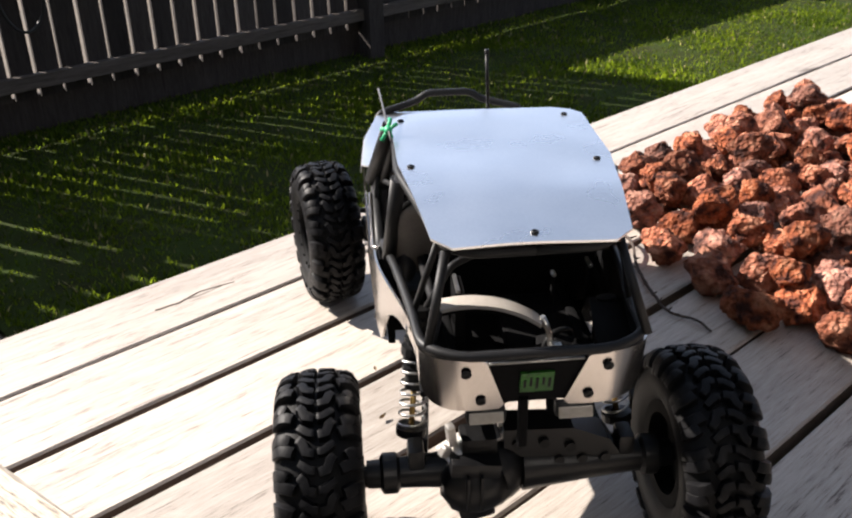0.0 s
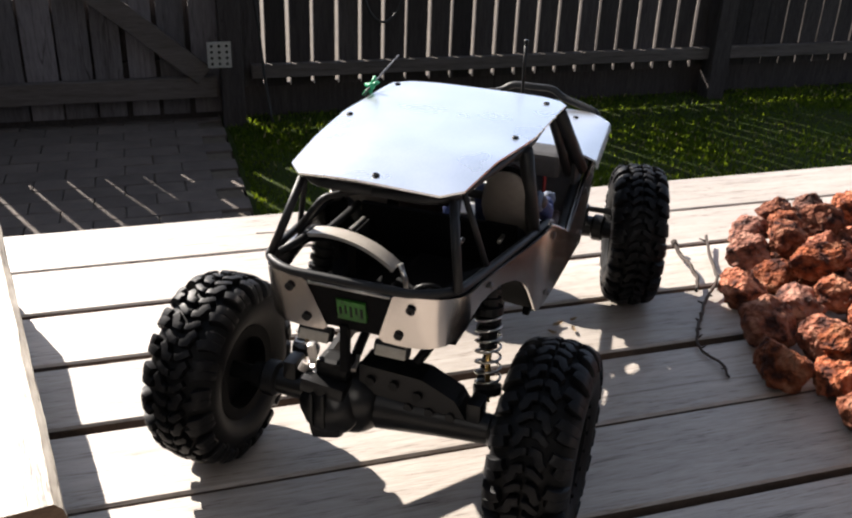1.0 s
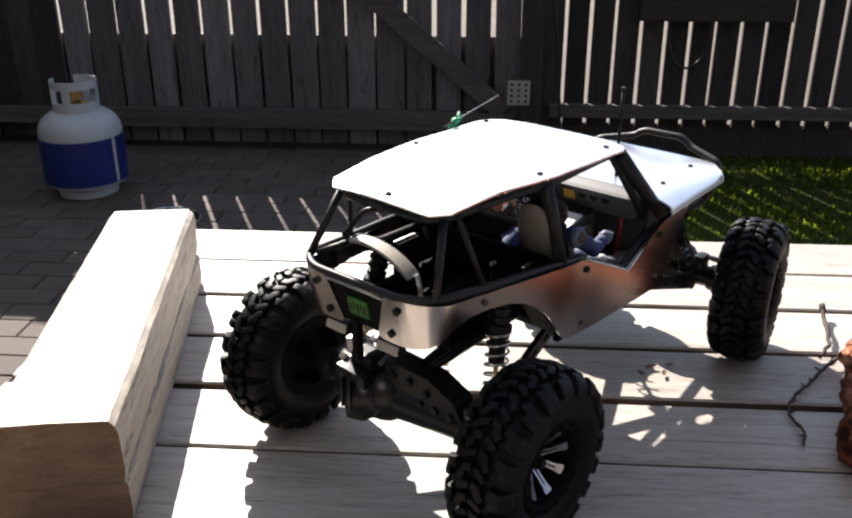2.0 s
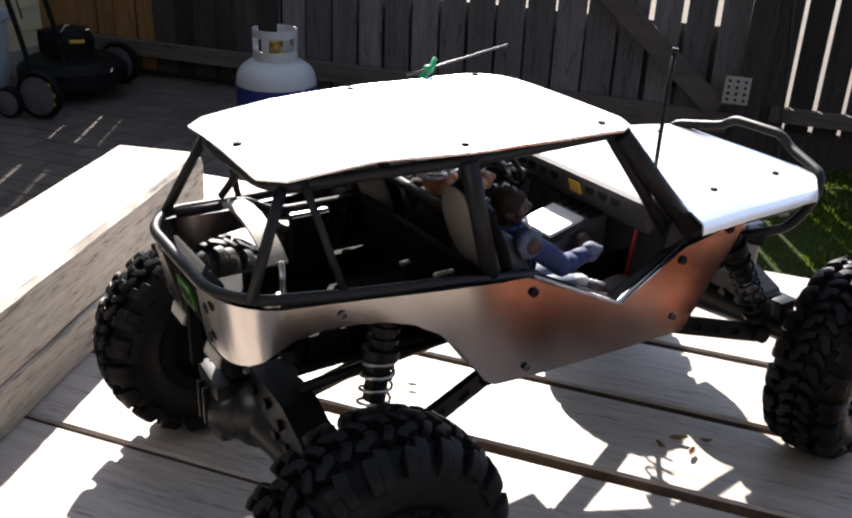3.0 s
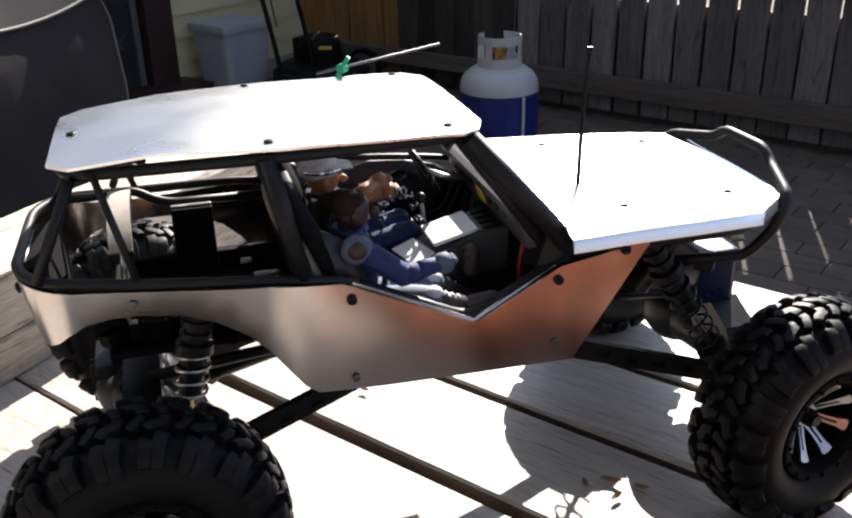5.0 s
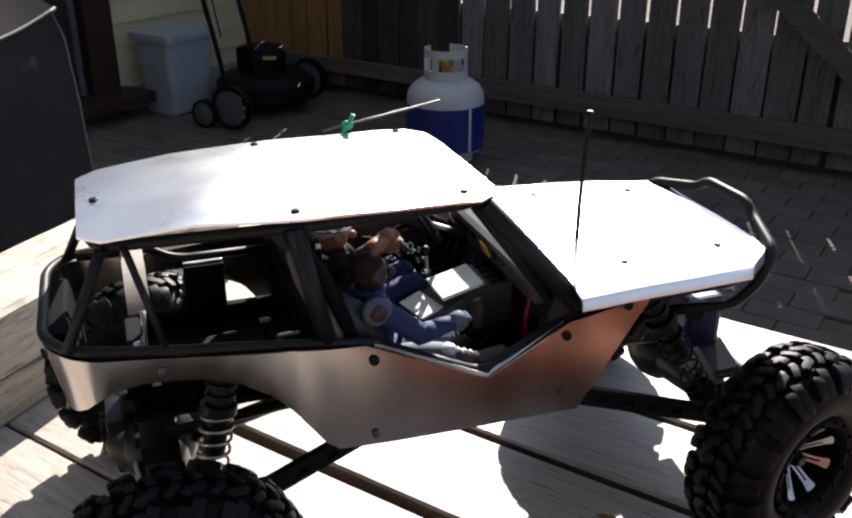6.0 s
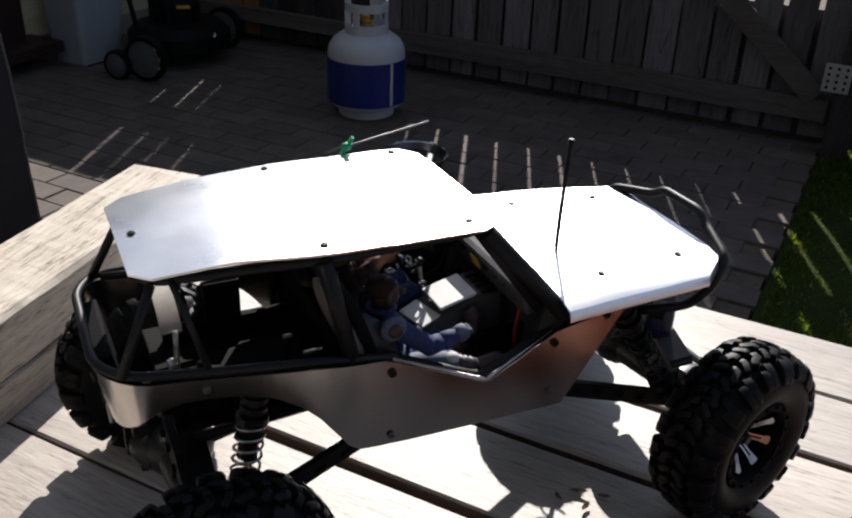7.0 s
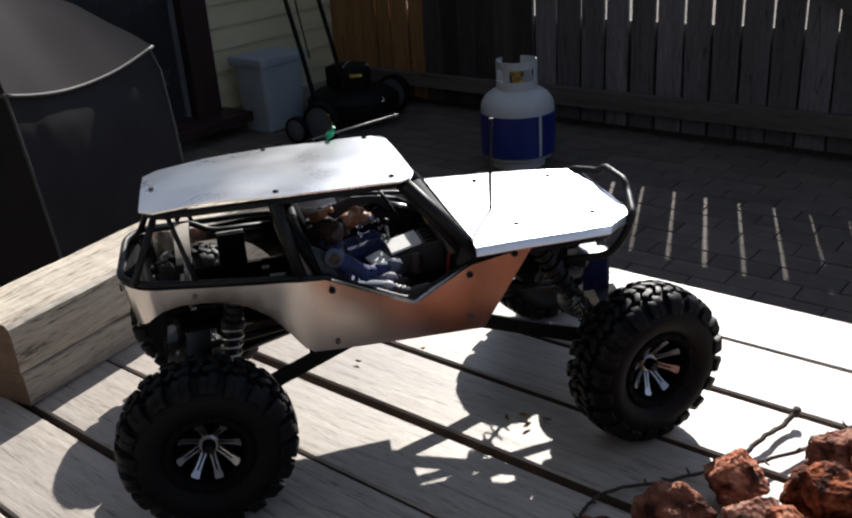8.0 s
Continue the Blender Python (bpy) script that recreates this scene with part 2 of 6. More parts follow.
SEAT_BLUE = material("dark_blue_grey_plastic", (0.020, 0.023, 0.032), (0.013, 0.015, 0.021), rough=0.5, scale=60, bump=0.05)
LIGHT_GREY = material("grey_tan_plastic", (0.16, 0.142, 0.127), (0.12, 0.106, 0.095), rough=0.5, scale=60, bump=0.05)
BLUE_PLASTIC = material("dark_blue_case", (0.006, 0.011, 0.060), (0.004, 0.006, 0.035), rough=0.3, scale=60, bump=0.05)
GREEN = material("green_print", (0.022, 0.15, 0.008), (0.006, 0.04, 0.003), rough=0.5, scale=120, bump=0.0)
GREEN_CLIP = material("green_clip", (0.02, 0.42, 0.20), (0.01, 0.3, 0.12), rough=0.5, scale=120, bump=0.0)
RED = material("red_cord", (0.35, 0.02, 0.02), rough=0.5, scale=60)
YELLOW = material("yellow_sticker", (0.65, 0.42, 0.05), rough=0.5, scale=60)
BRASS = material("brass", (0.55, 0.36, 0.12), rough=0.3, metal=1.0, scale=60)
LENS = material("frosted_lens", (0.40, 0.37, 0.32), (0.30, 0.27, 0.23), rough=0.25, scale=60, bump=0.02)
SUIT_BLUE = material("blue_cloth", (0.010, 0.028, 0.135), (0.005, 0.010, 0.045), rough=0.75, scale=120, bump=0.2)
TAN = material("tan_rubber", (0.33, 0.145, 0.065), (0.22, 0.09, 0.04), rough=0.5, scale=60)
WHITE_CLOTH = material("white_cloth", (0.66, 0.65, 0.65), (0.30, 0.30, 0.33), rough=0.7, scale=90)
DARK_CLOTH = material("dark_brown_cloth", (0.026, 0.015, 0.012), (0.013, 0.009, 0.009), spec=0.15, rough=0.85, scale=90)
PALE_BLUE = material("pale_blue_cloth", (0.10, 0.125, 0.19), (0.045, 0.06, 0.10), rough=0.7, scale=90)
BROWN_BOOT = material("brown_boot", (0.040, 0.019, 0.015), rough=0.5, scale=90)
PAVER = material("concrete_paver", (0.135, 0.108, 0.092), (0.075, 0.060, 0.052), rough=0.9, scale=14, fine=300, bump=0.4, vary=0.16)
PAVER_STUFF = material("concrete_paver_far", (0.135, 0.108, 0.092), (0.075, 0.060, 0.052), rough=0.9, scale=14, fine=300, bump=0.4, vary=0.16, island=True)
SOIL = material("dry_soil", (0.13, 0.105, 0.078), (0.075, 0.058, 0.042), rough=0.95, scale=3.0, fine=60, bump=0.6, bump_dist=0.01)
TURF = material("turf_soil", (0.032, 0.052, 0.010), (0.026, 0.027, 0.010), rough=0.95, spec=0.08, scale=9.0, fine=120, bump=0.8, bump_dist=0.01)
BLADE = material("grass_blade", (0.070, 0.112, 0.011), (0.022, 0.044, 0.005), rough=0.6, spec=0.15, scale=2.5, fine=20, bump=0, vary=0.35, island=True)


def leafy(m, glow, share_):
    """Mixes light that passes through a thin blade into the material m."""
    n, l = m.node_tree.nodes, m.node_tree.links
    p, out = n["Principled BSDF"], n["Material Output"]
    tr, mx, tint = n.new("ShaderNodeBsdfTranslucent"), n.new("ShaderNodeMixShader"), n.new("ShaderNodeMix")
    tint.data_type, tint.blend_type = "RGBA", "MULTIPLY"
    tint.inputs["Factor"].default_value = 1.0
    l.new(p.inputs["Base Color"].links[0].from_socket, tint.inputs[6])
    tint.inputs[7].default_value = (*glow, 1)
    l.new(tint.outputs[2], tr.inputs["Color"])
    mx.inputs["Fac"].default_value = share_
    l.new(p.outputs[0], mx.inputs[1])
    l.new(tr.outputs[0], mx.inputs[2])
    l.new(mx.outputs[0], out.inputs["Surface"])


leafy(BLADE, (3.9, 3.2, 1.6), 0.48)
DRY_BLADE = material("dry_grass_blade", (0.30, 0.26, 0.10), (0.20, 0.17, 0.06), rough=0.7, scale=3, fine=20, bump=0, vary=0.3, island=True)
SIDING = material("cream_siding_paint", (0.62, 0.56, 0.36), (0.54, 0.48, 0.30), rough=0.55, scale=6, fine=200, bump=0.05, vary=0.04)
TRIM_RED = material("dark_red_trim", (0.030, 0.011, 0.009), (0.020, 0.008, 0.007), rough=0.5, scale=12, fine=150)
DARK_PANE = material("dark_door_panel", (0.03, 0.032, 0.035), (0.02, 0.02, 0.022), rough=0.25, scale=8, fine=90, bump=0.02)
BIN = material("pale_bin_plastic", (0.37, 0.40, 0.43), (0.30, 0.33, 0.37), rough=0.5, scale=10, fine=200, bump=0.03)
COVER = material("grey_cover_cloth", (0.043, 0.039, 0.040), (0.027, 0.024, 0.025), spec=0.05, rough=0.95, scale=7, fine=700, bump=0.3)
PIPING = material("pale_piping", (0.095, 0.092, 0.085), rough=0.7, scale=60)
TANK_WHITE = material("white_tank_paint", (0.55, 0.56, 0.58), (0.48, 0.49, 0.50), rough=0.35, scale=14, fine=200, bump=0.03)
TANK_BLUE = material("blue_tank_sleeve", (0.015, 0.03, 0.20), (0.010, 0.02, 0.14), rough=0.35, scale=14, fine=200, bump=0.02)
MOWER_BLACK = material("mower_black", (0.007, 0.007, 0.0075), rough=0.6, spec=0.15, scale=20)
MOWER_GREY = material("wheel_disc_grey", (0.11, 0.11, 0.12), rough=0.5, scale=20)
GALV = material("galvanised_plate", (0.55, 0.55, 0.54), (0.42, 0.42, 0.42), rough=0.45, metal=0.6, scale=60, fine=300)
CABLE = material("black_cable", (0.02, 0.02, 0.02), rough=0.5, scale=60)
TWIG = material("dark_twig_bark", (0.07, 0.05, 0.04), (0.03, 0.022, 0.018), rough=0.9, scale=200, fine=900)
DRY_LEAF = material("dry_leaf", (0.34, 0.25, 0.15), (0.22, 0.15, 0.08), rough=0.8, scale=100, fine=600)
STUCCO = material("neighbour_wall", (0.40, 0.37, 0.33), rough=0.9, scale=3, fine=60)


def rock_material():
    m = bpy.data.materials.new("red_lava_rock")
    m.use_nodes = True
    n, l = m.node_tree.nodes, m.node_tree.links
    p = n["Principled BSDF"]
    co, info = n.new("ShaderNodeTexCoord"), n.new("ShaderNodeObjectInfo")
    mul = n.new("ShaderNodeMath")
    mul.operation, mul.inputs[1].default_value = "MULTIPLY", 91.0
    l.new(info.outputs["Random"], mul.inputs[0])
    add = n.new("ShaderNodeVectorMath")
    l.new(co.outputs["Object"], add.inputs[0])
    l.new(mul.outputs[0], add.inputs[1])
    t = n.new("ShaderNodeTexNoise")
    t.inputs["Scale"].default_value, t.inputs["Detail"].default_value = 1.9, 8.0
    l.new(add.outputs[0], t.inputs["Vector"])
    ramp = n.new("ShaderNodeValToRGB")
    e = ramp.color_ramp.elements
    e[0].position, e[0].color = 0.37, (0.060, 0.024, 0.019, 1)
    e[1].position, e[1].color = 0.68, (0.52, 0.25, 0.16, 1)
    e.new(0.52).color = (0.32, 0.108, 0.060, 1)
    l.new(t.outputs[0], ramp.inputs[0])
    hsv = n.new("ShaderNodeHueSaturation")
    r1, r2 = n.new("ShaderNodeMapRange"), n.new("ShaderNodeMapRange")
    r1.inputs["To Min"].default_value, r1.inputs["To Max"].default_value = 0.55, 1.30
    r2.inputs["To Min"].default_value, r2.inputs["To Max"].default_value = 0.82, 1.12
    l.new(info.outputs["Random"], r1.inputs["Value"])
    wh = n.new("ShaderNodeTexWhiteNoise")
    wh.noise_dimensions = "1D"
    l.new(mul.outputs[0], wh.inputs["W"])
    l.new(wh.outputs["Value"], r2.inputs["Value"])
    l.new(r1.outputs[0], hsv.inputs["Value"])
    l.new(r2.outputs[0], hsv.inputs["Saturation"])
    l.new(ramp.outputs[0], hsv.inputs["Color"])
    l.new(hsv.outputs[0], p.inputs["Base Color"])
    p.inputs["Roughness"].default_value = 0.9
    p.inputs["Specular IOR Level"].default_value = 0.2
    vor = n.new("ShaderNodeTexVoronoi")
    vor.inputs["Scale"].default_value = 1.0
    vsc = n.new("ShaderNodeVectorMath")
    vsc.operation = "SCALE"
    vsc.inputs["Scale"].default_value = 5.5
    l.new(add.outputs[0], vsc.inputs[0])
    l.new(vsc.outputs[0], vor.inputs["Vector"])
    fine = n.new("ShaderNodeTexNoise")
    fine.inputs["Scale"].default_value, fine.inputs["Detail"].default_value = 9.0, 6.0
    l.new(add.outputs[0], fine.inputs["Vector"])
    sm = n.new("ShaderNodeMath")
    l.new(vor.outputs["Distance"], sm.inputs[0])
    l.new(fine.outputs[0], sm.inputs[1])
    b = n.new("ShaderNodeBump")
    b.inputs["Strength"].default_value, b.inputs["Distance"].default_value = 0.9, 0.0055
    l.new(sm.outputs[0], b.inputs["Height"])
    l.new(b.outputs[0], p.inputs["Normal"])
    return m


LAVA = rock_material()


# ---- mesh tools ----
def part(name, bm, mat, parent=None, label="", smooth=False):
    me = bpy.data.meshes.new(name)
    if smooth:
        for f in bm.faces:
            f.smooth = True
    bmesh.ops.recalc_face_normals(bm, faces=bm.faces)
    bm.to_mesh(me)
    bm.free()
    for m in (mat if isinstance(mat, (list, tuple)) else [mat]):
        me.materials.append(m)
    if smooth:
        me.set_sharp_from_angle(angle=radians(32))
    ob = new(name, me)
    if parent is not None:
        ob.parent = parent
    if label:
        ob["label"] = label
    return ob


def share(name, me, parent, m):
    ob = new(name, me)
    ob.parent = parent
    ob.matrix_basis = m
    return ob


def add_box(bm, c, s, bevel=0.0, rot=None, mat=0):
    tmp = bmesh.new()
    bmesh.ops.create_cube(tmp, size=1.0, matrix=Matrix.Diagonal((*s, 1)))
    if bevel:
        bmesh.ops.bevel(tmp, geom=tmp.edges[:], offset=bevel, segments=2, affect="EDGES", profile=0.7)
    m = Matrix.Translation(c) @ (rot or Matrix())
    vs = [bm.verts.new(m @ v.co) for v in tmp.verts]
    tmp.verts.index_update()
    for f in tmp.faces:
        nf = bm.faces.new([vs[v.index] for v in f.verts])
        nf.material_index = mat
    tmp.free()
    return bm


def box(c, s, bevel=0.0, rot=None):
    return add_box(bmesh.new(), c, s, bevel, rot)


def add_lathe(bm, profile, axis="z", n=32, centre=(0, 0, 0), mat=0, closed=False):
    """Turns (radius, height) pairs about an axis."""
    rings = []
    for r, hgt in profile:
        ring = []
        for i in range(n):
            a = 2 * math.pi * i / n
            x, y = r * math.cos(a), r * math.sin(a)
            co = {"z": (x, y, hgt), "x": (hgt, x, y), "y": (x, hgt, y)}[axis]
            ring.append(bm.verts.new(Vector(co) + Vector(centre)))
        rings.append(ring)
    pairs = list(zip(rings, rings[1:])) + ([(rings[-1], rings[0])] if closed else [])
    for p, q in pairs:
        for i in range(n):
            f = bm.faces.new((p[i], p[(i + 1) % n], q[(i + 1) % n], q[i]))
            f.material_index = mat
    if not closed:
        for ring in (rings[0], rings[-1]):
            f = bm.faces.new(ring)
            f.material_index = mat
    return bm


def smooth_path(pts, steps=4):
    p = [Vector(q) for q in pts]
    if len(p) < 3 or steps < 2:
        return p
    out = []
    for i in range(len(p) - 1):
        a, b, c, d = p[max(i - 1, 0)], p[i], p[i + 1], p[min(i + 2, len(p) - 1)]
        for k in range(steps):
            t = k / steps
            out.append(0.5 * ((2 * b) + (c - a) * t + (2 * a - 5 * b + 4 * c - d) * t * t + (3 * b - a - 3 * c + d) * t ** 3))
    out.append(p[-1])
    return out


def rounded_path(pts, r, steps=4):
    """A polyline whose corners are rounded by r."""
    p = [Vector(q) for q in pts]
    out = [p[0]]
    for a, b, c in zip(p, p[1:], p[2:]):
        u, v = (a - b), (c - b)
        k = min(r, u.length * 0.45, v.length * 0.45)
        s, e = b + u.normalized() * k, b + v.normalized() * k
        for i in range(steps + 1):
            t = i / steps
            out.append(s * (1 - t) ** 2 + b * 2 * t * (1 - t) + e * t * t)
    out.append(p[-1])
    return out


def add_tube(bm, pts, r, n=8, mat=0, taper=None):
    pts = [Vector(q) for q in pts]
    up = None
    rings = []
    for i, q in enumerate(pts):
        d = (pts[min(i + 1, len(pts) - 1)] - pts[max(i - 1, 0)]).normalized()
        if up is None:
            up = d.orthogonal().normalized()
        up = (up - d * up.dot(d))
        up = up.normalized() if up.length > 1e-6 else d.orthogonal().normalized()
        side = d.cross(up)
        rr = r if taper is None else r * (1 + (taper - 1) * i / (len(pts) - 1))
        rings.append([bm.verts.new(q + (up * math.cos(2 * math.pi * k / n) + side * math.sin(2 * math.pi * k / n)) * rr) for k in range(n)])
    for a, b in zip(rings, rings[1:]):
        for k in range(n):
            f = bm.faces.new((a[k], a[(k + 1) % n], b[(k + 1) % n], b[k]))
            f.material_index = mat
            f.smooth = True
    bm.faces.new(rings[0][::-1]).material_index = mat
    bm.faces.new(rings[-1]).material_index = mat
    return bm


def tube(pts, r, n=8):
    return add_tube(bmesh.new(), pts, r, n)


def add_prism(bm, outline, lift, mat=0):
    """A flat outline of 3D points, given thickness along the vector lift."""
    lift = Vector(lift)
    a = [bm.verts.new(Vector(q)) for q in outline]
    b = [bm.verts.new(Vector(q) + lift) for q in outline]
    bm.faces.new(a).material_index = mat
    bm.faces.new(b[::-1]).material_index = mat
    for i in range(len(a)):
        j = (i + 1) % len(a)
        bm.faces.new((a[i], b[i], b[j], a[j])).material_index = mat
    return bm


def blob(bm, c, s, mat=0, sub=2, rough=0.0, rot=None):
    tmp = bmesh.new()
    bmesh.ops.create_icosphere(tmp, subdivisions=sub, radius=1.0)
    vs = []
    for v in tmp.verts:
        k = 1 + rough * noise.noise(v.co * 2.3 + Vector(c) * 50)
        q = Vector((v.co.x * s[0] * k, v.co.y * s[1] * k, v.co.z * s[2] * k))
        vs.append(bm.verts.new(((rot @ q) if rot else q) + Vector(c)))
    tmp.verts.index_update()
    for f in tmp.faces:
        nf = bm.faces.new([vs[v.index] for v in f.verts])
        nf.material_index, nf.smooth = mat, True
    tmp.free()
    return bm


def thing(name, label, category, group="", kind="", at=None):
    ob = new(name)
    ob.empty_display_size = 0.05
    if at is not None:
        ob.matrix_basis = at
    return tagged(ob, label, category, group, kind)


# ---- the yard ----
GROUND = -0.75
LAWN_X = 0.42          # the lawn begins here, pavers lie before it
FENCE_Y = 3.12

bm = bmesh.new()
bmesh.ops.create_grid(bm, x_segments=2, y_segments=2, size=300.0, matrix=Matrix.Translation((0, 0, GROUND - 0.06)))
tagged(part("ground", bm, SOIL), "bare dry soil beyond the fence", "ground", kind="structure")

# the lawn: soil with many blades
rng = np.random.default_rng(4)
bm = bmesh.new()
nx, ny = 46, 30
x0, x1, y0, y1 = LAWN_X, 7.0, -0.6, FENCE_Y + 0.25
grid = [[bm.verts.new((x0 + (x1 - x0) * i / nx, y0 + (y1 - y0) * j / ny, GROUND - 0.012 + 0.02 * noise.noise((i * 0.35, j * 0.35, 3.0)) * (i > 0))) for j in range(ny + 1)] for i in range(nx + 1)]
for i in range(nx):
    for j in range(ny):
        bm.faces.new((grid[i][j], grid[i + 1][j], grid[i + 1][j + 1], grid[i][j + 1]))
tagged(part("lawn", bm, TURF, smooth=True), "worn green lawn soil beside the deck", "lawn", kind="structure")


def blades(name, count, mat, tall, label):
    px = LAWN_X + (5.6 - LAWN_X) * rng.random(count) ** 1.2 + 0.02
    py = 0.3 + (FENCE_Y + 0.1 - 0.3) * rng.random(count)
    keep = np.array([noise.noise((float(a) * 1.7, float(b) * 1.7, 7.0)) > -0.85 + 0.4 * rng.random() for a, b in zip(px, py)])
    px, py = px[keep], py[keep]
    n = len(px)
    h = tall * (0.4 + 1.6 * rng.random(n) ** 2.5)
    a = rng.random(n) * 6.283
    lean = 0.7 * h * rng.random(n)
    b = rng.random(n) * 6.283
    w = 0.0028 + 0.0025 * rng.random(n)
    base = np.stack([px, py, np.full(n, GROUND - 0.02)], 1)
    side = np.stack([np.cos(a) * w, np.sin(a) * w, np.zeros(n)], 1)
    bend = np.stack([np.cos(b) * lean, np.sin(b) * lean, h], 1)
    v = np.stack([base - side, base + side, base + side * 0.7 + bend * [0.4, 0.4, 0.6], base - side * 0.7 + bend * [0.4, 0.4, 0.6], base + bend], 1).reshape(-1, 3)
    k = np.arange(n) * 5
    quads = np.stack([k, k + 1, k + 2, k + 3], 1).tolist()
    tris = np.stack([k + 3, k + 2, k + 4], 1).tolist()
    me = bpy.data.meshes.new(name)
    me.from_pydata(v.tolist(), [], quads + tris)
    me.materials.append(mat)
    tagged(new(name, me), label, "grass", kind="stuff")


blades("grass", 190000, BLADE, 0.017, "short green grass blades on the lawn")
blades("dry_grass", 11000, DRY_BLADE, 0.017, "scattered pale dry grass blades")

# pavers in running bond; the nearest are pieces of their own
patio = thing("pavement", "grey concrete paver patio beside the deck", "pavement", kind="structure")
part("bedding", box((-1.6, 1.2, GROUND - 0.030), (4.02, 4.6, 0.04)), SOIL, patio)
PW, PL = 0.10, 0.20
tmp = box((0, 0, 0), (PL - 0.0035, PW - 0.0035, 0.04))
bmesh.ops.bevel(tmp, geom=[e for e in tmp.edges if all(v.co.z > 0 for v in e.verts)], offset=0.0025, segments=1, affect="EDGES")
paver_mesh = bpy.data.meshes.new("paver")
tmp.to_mesh(paver_mesh)
tmp.free()
paver_mesh.materials.append(PAVER)
near, far = [], []
for j in range(44):
    for i in range(17):
        x = LAWN_X - 0.1 - PL * i - (0.1 if j % 2 else 0.0)
        y = FENCE_Y + 0.1 - PW * (j + 0.5)
        spot = (x, y, GROUND - 0.02 + 0.003 * noise.noise((x * 9, y * 9, 0)))
        (near if (x > -1.35 and y > 1.05) else far).append(spot)
near = near[:290]
# ---- the deck ----
deck = thing("deck", "weathered grey wooden deck of narrow boards", "deck", kind="structure")
DECK_X0, DECK_X1 = -0.135, 3.2
# board edges across the deck: (near edge, far edge)
EDGES = [(0.1885, 0.282), (0.0965, 0.1855), (0.0035, 0.0895), (-0.0900, -0.0035), (-0.1845, -0.1000)]
y = -0.1875
for k in range(17):
    g = (0.008, 0.004, 0.007, 0.010, 0.003)[k % 5]
    EDGES.append((y - 0.0895, y))
    y -= 0.0895 + g
rnd = random.Random(11)
for a, b in EDGES:
    wdt = b - a
    bmb = bmesh.new()
    nseg = 40
    rows = []
    for i in range(nseg + 1):
        x = DECK_X0 + (DECK_X1 - DECK_X0) * i / nseg
        wob = 0.0007 * noise.noise((x * 4, a * 30, 1)), 0.0007 * noise.noise((x * 4, b * 30, 5))
        zc = 0.0006 * noise.noise((x * 2.5, a * 11, 9))
        prof = [(a + wob[0], -0.036), (a + wob[0], -0.0022), (a + 0.0020 + wob[0], -0.0004), (a + 0.02, zc), (b - 0.02, zc), (b - 0.0020 + wob[1], -0.0004), (b + wob[1], -0.0022), (b + wob[1], -0.036)]
        rows.append([bmb.verts.new((x, p, q)) for p, q in prof])
    for r0, r1 in zip(rows, rows[1:]):
        for k in range(len(r0)):
            # side and under faces take the brown that stands in for gap shade
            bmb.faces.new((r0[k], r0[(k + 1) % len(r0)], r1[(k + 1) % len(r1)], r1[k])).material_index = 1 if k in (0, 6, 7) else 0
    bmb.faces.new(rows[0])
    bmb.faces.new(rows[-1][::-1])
    ob = part("deck_board", bmb, [DECK_WOOD, DECK_GAP_SHADE], deck, smooth=False)
bm = add_tube(bmesh.new(), [q + Vector((0, 0.0016 * noise.noise(q * 120), 0)) for q in smooth_path([(0.214, 0.2300, -0.0002), (0.240, 0.2275, -0.0002), (0.256, 0.2315, -0.0002), (0.268, 0.2325, -0.0002), (0.299, 0.2265, -0.0002)], 8)], 0.0011, 6, taper=0.7)
add_tube(bm, [q for q in smooth_path([(0.248, 0.2285, -0.0002), (0.262, 0.2265, -0.0002), (0.286, 0.2280, -0.0002)], 6)], 0.0008, 6, taper=0.5)
part("split", bm, DECK_GAP_SHADE, deck, "dark open split in a board")
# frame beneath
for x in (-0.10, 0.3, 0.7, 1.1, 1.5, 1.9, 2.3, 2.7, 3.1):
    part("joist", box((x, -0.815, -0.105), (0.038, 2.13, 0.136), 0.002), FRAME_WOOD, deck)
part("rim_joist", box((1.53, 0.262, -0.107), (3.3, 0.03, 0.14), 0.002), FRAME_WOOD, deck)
for x in (-0.06, 1.5, 3.0):
    for yy in (0.2, -1.8):
        part("deck_post", box((x, yy, (GROUND - 0.175) / 2), (0.089, 0.089, -GROUND - 0.175), 0.003), FRAME_WOOD, deck)

